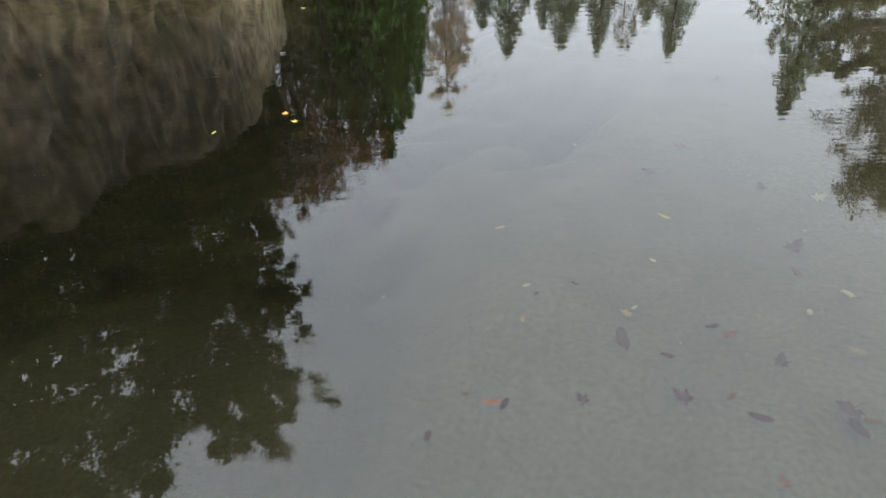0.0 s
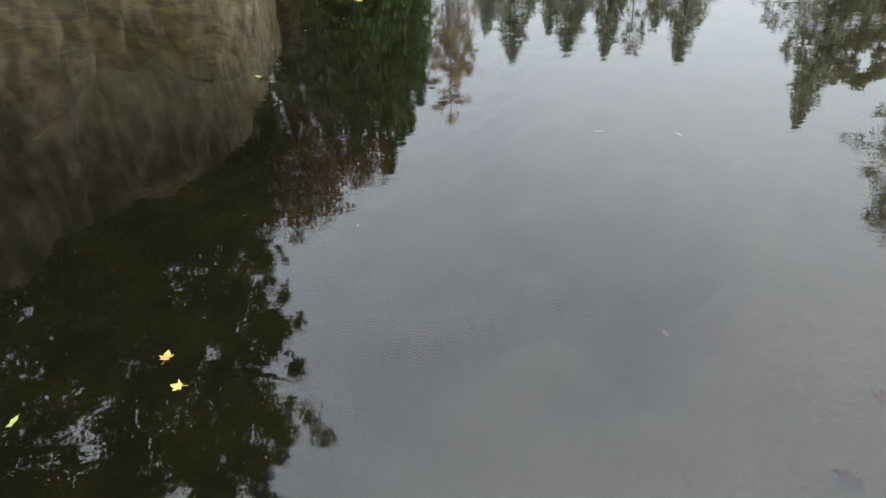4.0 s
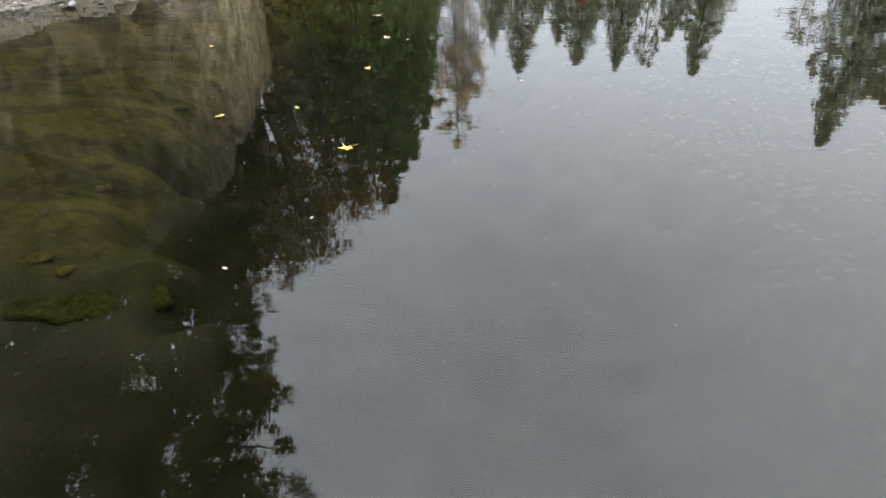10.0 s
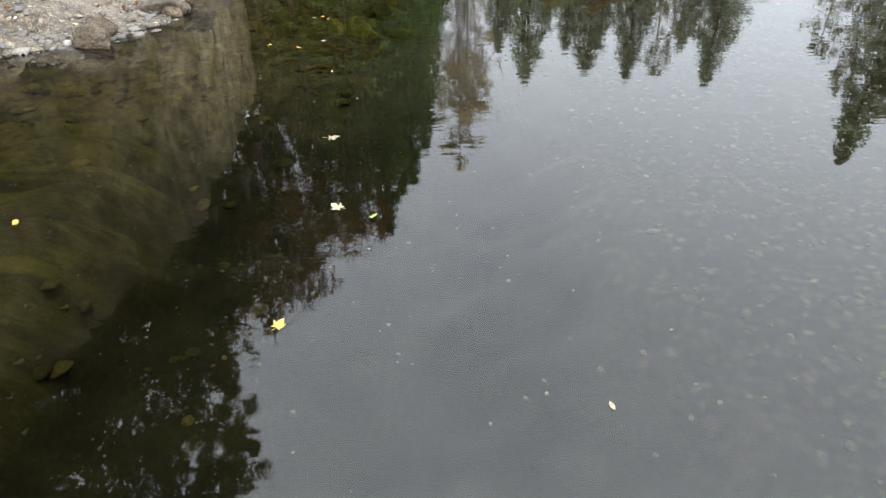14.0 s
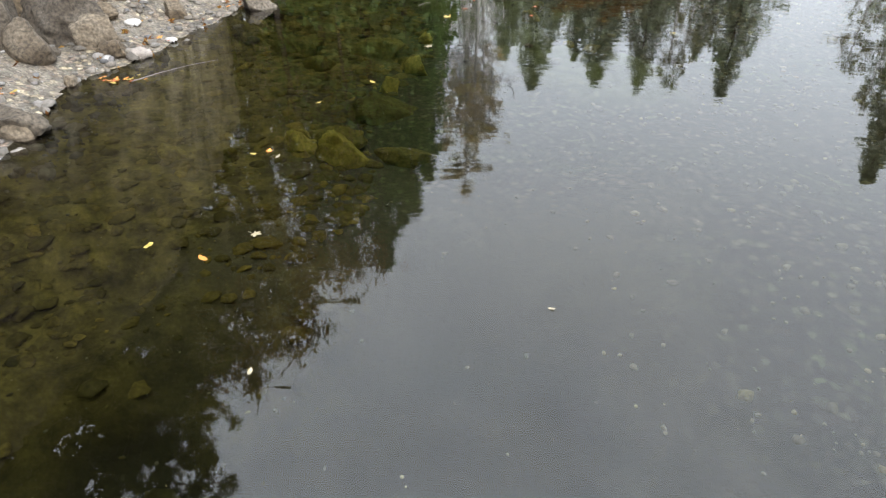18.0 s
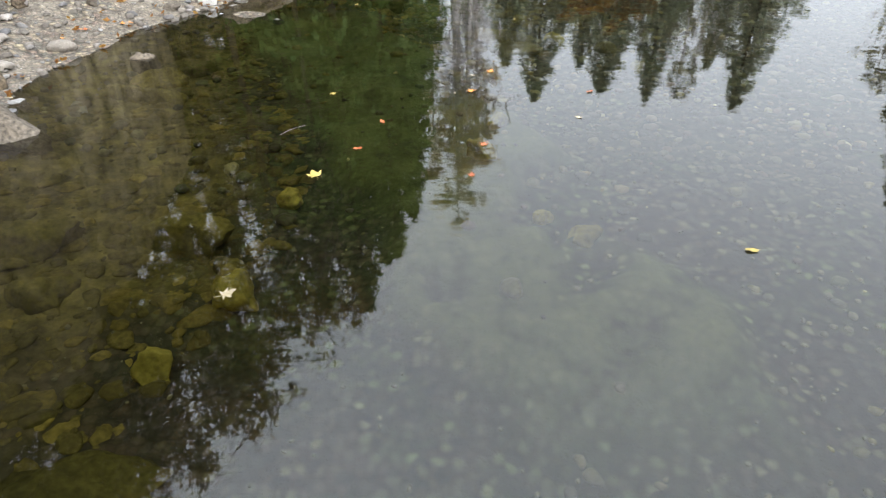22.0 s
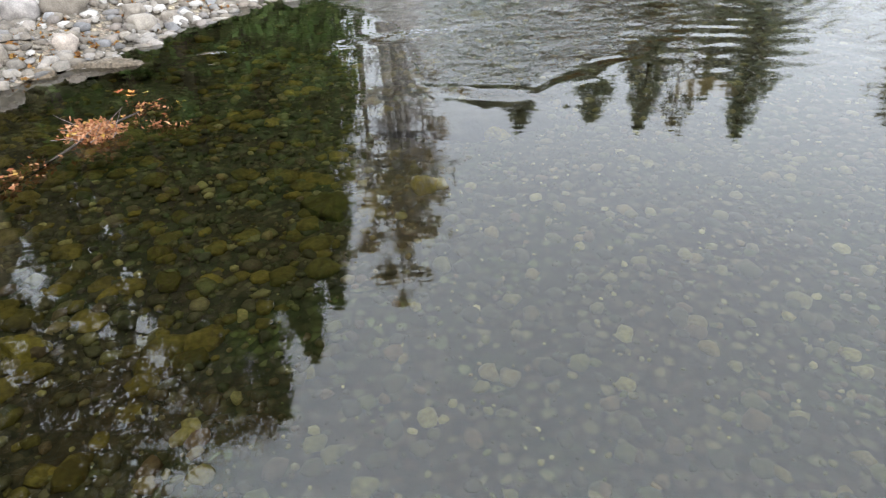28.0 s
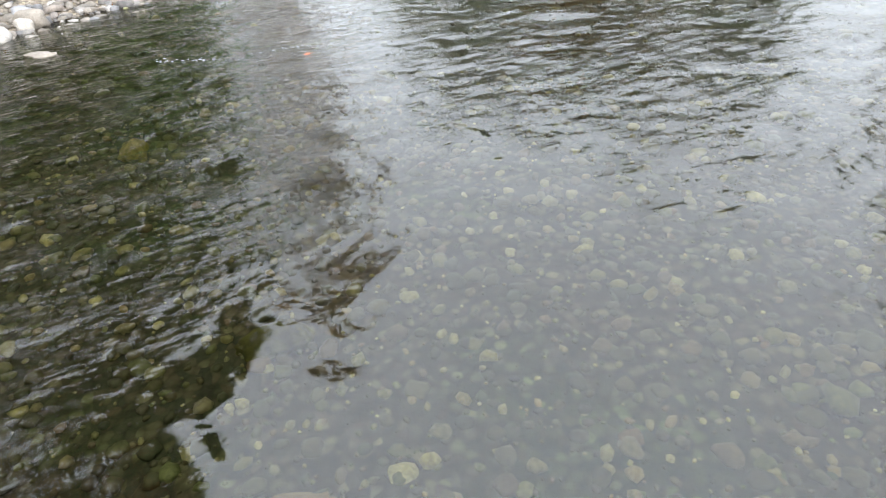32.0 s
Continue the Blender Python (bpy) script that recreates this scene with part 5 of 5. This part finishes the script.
FLOATING = [(-.44, 4.42, .05, "orange", "maple"), (-.32, 4.25, .045, "yellow", "maple"), (-.93, 4.1, .04, "green", "oval"), (-.93, 8.25, .05, "green", "oval"), (-.26, 13.3, .06, "yellow", "maple"), (-.11, 14.43, .075, "pale", "maple"),
            (.13, 14.31, .04, "green", "oval"), (-.79, 12.28, .045, "green", "oval"), (-1.44, 12.15, .06, "yellow", "oval"), (-2.18, 14.35, .055, "yellow", "oval"), (-.24, 11.41, .09, "yellow", "maple"), (1.26, 12.75, .03, "pale", "oval"),
            (-.31, 15.53, .08, "pale", "maple"), (-1.01, 19.52, .05, "orange", "maple"), (-1.12, 19.48, .04, "yellow", "oval"), (-.92, 19.43, .04, "pale", "oval"), (-.82, 18.35, .055, "pale", "maple"), (-1.44, 18.24, .045, "yellow", "oval"),
            (-1.06, 18.1, .05, "orange", "oval"), (-.79, 20.53, .04, "yellow", "oval"), (-.34, 21.06, .055, "yellow", "oval"), (.2, 22.23, .07, "pale", "maple"), (.44, 23.55, .085, "yellow", "maple"), (1.62, 25.18, .065, "orange", "maple"),
            (1.46, 25.13, .03, "pale", "oval"), (.69, 23.98, .05, "red", "oval"), (1.56, 23.52, .045, "red", "maple"), (3.14, 22.57, .05, "yellow", "oval"), (.1, 28.64, .06, "yellow", "oval"), (2.5, 24.52, .04, "pale", "oval"),
            (1.82, 25.71, .07, "orange", "maple"), (1.65, 25.61, .035, "pale", "oval"), (1.68, 24.03, .055, "red", "maple"), (.31, 25.17, .055, "yellow", "maple"), (2.71, 25.11, .05, "red", "oval"), (.84, 24.49, .05, "red", "oval"),
            (6.59, 37.63, .06, "red", "maple"), (2.26, 27.71, .035, "yellow", "oval"), (.27, 29.49, .06, "orange", "oval"), (-.55, 17.2, .03, "pale", "oval"), (.9, 17.6, .025, "pale", "oval"),
            (-.2, 16.4, .025, "pale", "oval"), (-.75, 9.9, .025, "pale", "oval"), (-.35, 10.4, .02, "pale", "oval")]
for k, (x, y, size, colour, kind) in enumerate(FLOATING):
    fallen_leaf(x, y, 0.006, size, colour, kind, (k * 83) % 360, "floating on the water")
drift_rng = np.random.default_rng(57)
for cx, cy, n in ((-3.28, 21.97, 5), (-2.89, 21.27, 12), (-3.0, 22.66, 4), (-2.61, 24.29, 3), (-3.12, 27.16, 3), (-3.06, 26.75, 2), (-3.45, 28.37, 4), (-2.71, 27.6, 2), (-0.4, 33.3, 8), (-0.3, 32.9, 6), (-3.6, 20.6, 4), (1.7, 32.13, 4)):
    for k in range(n):
        x, y = cx + drift_rng.normal(0, 0.13), cy + drift_rng.normal(0, 0.07)
        fallen_leaf(x, y, max(float(land(x, y)) + 0.03, 0.008), drift_rng.uniform(0.035, 0.065), ("orange", "orange", "red", "yellow")[k % 4], ("maple", "oval")[k % 2], drift_rng.uniform(0, 360), "washed up at the water's edge", 10)
SODDEN = [(1.74, 2.07, .1, "dark", "oval"), (1.83, 2.28, .06, "yellow", "maple"), (1.88, 2.33, .04, "pale", "oval"), (2.32, 2.09, .075, "brown", "maple"), (2.26, 2.16, .05, "dark", "oval"), (2.48, 1.85, .07, "dark", "maple"), (1.92, 1.65, .085, "dark", "maple"),
          (2.65, 1.54, .1, "dark", "maple"), (2.62, 1.44, .09, "dark", "oval"), (2.7, 1.47, .05, "brown", "oval"), (3.06, 2.84, .11, "dark", "maple"), (2.95, 2.58, .06, "brown", "oval"), (3.1, 2.32, .07, "pale", "maple"), (2.81, 2.2, .045, "pale", "oval"),
          (2.89, 1.89, .06, "pale", "oval"), (1.29, 2.55, .035, "pale", "oval"), (1.23, 2.26, .035, "yellow", "oval"), (2.39, 3.32, .06, "yellow", "oval"), (1.22, 3.32, .055, "yellow", "oval"), (2.13, 2.78, .04, "pale", "oval"), (1.0, 1.69, .06, "red", "oval"),
          (1.06, 1.67, .05, "dark", "oval"), (1.44, 1.67, .06, "dark", "maple"), (.88, 1.76, .03, "brown", "oval"), (.69, 1.53, .05, "dark", "oval"), (2.21, 1.51, .07, "dark", "oval"), (2.14, 1.65, .04, "brown", "oval"), (2.15, 1.17, .05, "brown", "maple"),
          (1.94, 1.94, .05, "dark", "oval"), (1.34, 2.47, .035, "dark", "oval"), (1.59, 2.56, .045, "dark", "oval"), (3.5, 3.38, .08, "pale", "maple"), (3.2, 3.6, .07, "dark", "maple"), (2.9, 4.4, .09, "dark", "maple"), (2.5, 4.0, .1, "dark", "maple"), (2.2, 5.3, .05, "brown", "oval"),
          (3.6, 5.2, .06, "dark", "oval"), (3.9, 6.1, .07, "dark", "maple"), (3.0, 7.5, .06, "pale", "oval"), (2.4, 8.0, .07, "pale", "oval"), (.38, 2.89, .03, "green", "oval")]
for k, (x, y, size, colour, kind) in enumerate(SODDEN):
    fallen_leaf(x, y, float(land(x, y)) + 0.03, size, colour, kind, (k * 67) % 360, "sunk on the silty bed", 8)

# specks of plant debris on the bed and adrift
speck_rng = np.random.default_rng(79)
sy = speck_rng.uniform(0.5, 21, 1100)
sx = speck_rng.uniform(-2.5, 6.5, 1100)
sz = np.where(speck_rng.random(1100) < 0.35, -0.01 - 0.02 * speck_rng.random(1100), np.minimum(land(sx, sy) + 0.02, -0.03))
pv, pf = leaf_cloud(np.stack([sx, sy, sz], -1), 0.001, 1100, 0.007, speck_rng)
tagged(new("drifting_specks", mesh_from("drifting_specks", pv, pf, LEAF_PALE, False)), "tiny pale specks of plant debris in the water", "debris", kind="stuff")

# litter washed up along the shore
litter_rng = np.random.default_rng(77)
ly = np.concatenate([litter_rng.uniform(19, 41, 320), litter_rng.normal(33.2, 0.5, 160), litter_rng.normal(36.0, 0.5, 120)])
lx = west(ly) + 0.1 - litter_rng.random(600) ** 1.5 * 2.4
lz = land(lx, ly) + 0.035
lv, lf = leaf_cloud(np.stack([lx, ly, lz], -1), 0.012, 1500, 0.035, litter_rng)
tagged(new("leaf_litter", mesh_from("leaf_litter", lv, lf, M_RUST, False)), "orange-brown fallen leaves among the shore gravel", "leaves", kind="stuff")

# the snag: a waterlogged branch with a clump of dead leaves
snag = tagged(new("snagged_branch"), "waterlogged branch holding a clump of orange-brown leaves in the shallows", "branch")
snag.matrix_basis = pose(1.88, 31.05, 0.0)
sv, sf = tube([(-0.5, -1.15, -0.12), (-0.2, -0.6, -0.03), (0.0, 0.0, 0.05), (0.12, 0.45, 0.02), (0.1, 0.9, -0.05)], [0.006, 0.009, 0.011, 0.008, 0.004], 6)
child("stem", mesh_from("stem", sv, sf, M_BARK), snag)
twig = Soup()
for k in range(26):
    a, r = litter_rng.uniform(0, 6.283), litter_rng.uniform(0.1, 0.28)
    o = Vector((litter_rng.normal(0, 0.08), litter_rng.normal(0, 0.1), 0.03))
    twig.add(*tube([o, o + Vector((math.cos(a) * r, math.sin(a) * r, litter_rng.uniform(0.0, 0.16)))], [0.004, 0.0015], 3))
child("twigs", twig.mesh("twigs", M_TWIG), snag)
core = np.concatenate([litter_rng.normal((0, 0, 0.05), (0.09, 0.08, 0.035), (150, 3)), litter_rng.normal((0.1, 0.72, -0.01), (0.12, 0.12, 0.01), (25, 3)), litter_rng.normal((-0.28, -0.7, -0.03), (0.1, 0.22, 0.01), (50, 3)), litter_rng.normal((0.4, 0.25, -0.01), (0.2, 0.08, 0.008), (25, 3))])
cv, cf = leaf_cloud(core, 0.02, 1700, 0.021, litter_rng)
tagged(child("leaf_clump", mesh_from("leaf_clump", cv, cf, M_MATTED, False), snag, "matted orange-brown dead leaves"), kind="stuff")

for x, y, length, turn, thick in ((0.11, 24.35, 0.26, 48, 0.5), (-2.48, 21.56, 0.95, 44, 1.0)):
    stick = tagged(new("twig"), "thin pale bare twig lying at the surface", "twig")
    tv, tf = tube([(-length / 2, 0, 0), (-length / 6, 0.04 * length, 0.004), (length / 6, 0.05 * length, 0.004), (length / 2, 0.0, 0)], [0.0045 * thick, 0.004 * thick, 0.003 * thick, 0.0015 * thick], 5)
    child("stem", mesh_from("stem", tv, tf, M_TWIG), stick)
    stick.matrix_basis = pose(x, y, 0.004, 0, 0, turn)

# ---------------------------------------------------------------- broken water
M_FOAM = surface("foam", [(0.3, (0.2, 0.215, 0.23)), (0.7, (0.38, 0.4, 0.42))], 30, None, None, 0.3, 0.003, 90)
foam_rng = np.random.default_rng(91)
for cx, cy, w, n, slant in ((4.4, 34.1, 0.24, 110, 0.3), (6.4, 37.9, 0.16, 40, 0.0), (5.2, 37.7, 0.3, 40, 0.0), (9.4, 38.7, 0.13, 30, 0.0), (2.15, 33.4, 0.08, 14, 0.2)):
    px = foam_rng.normal(cx, w, n)
    p = np.stack([px, cy + slant * (px - cx) + foam_rng.normal(0, 0.035, n)], -1)
    z = swell(p[:, 0], p[:, 1])
    vs, fs, used = [], [], 0
    for k in range(n):
        pts, tri = SMALL[k % 9]
        r = 0.003 + 0.007 * foam_rng.random() ** 2
        vs.append(pts * (r * 3.0, r, r * 0.3) + (p[k, 0], p[k, 1], z[k] - r * 0.12))
        fs.append(tri + used)
        used += len(pts)
    tagged(new("foam", mesh_from("foam", np.concatenate(vs), np.concatenate(fs), M_FOAM)), "thin white flecks of broken water over a shallow rock", "foam", "foam in the riffle", kind="stuff")
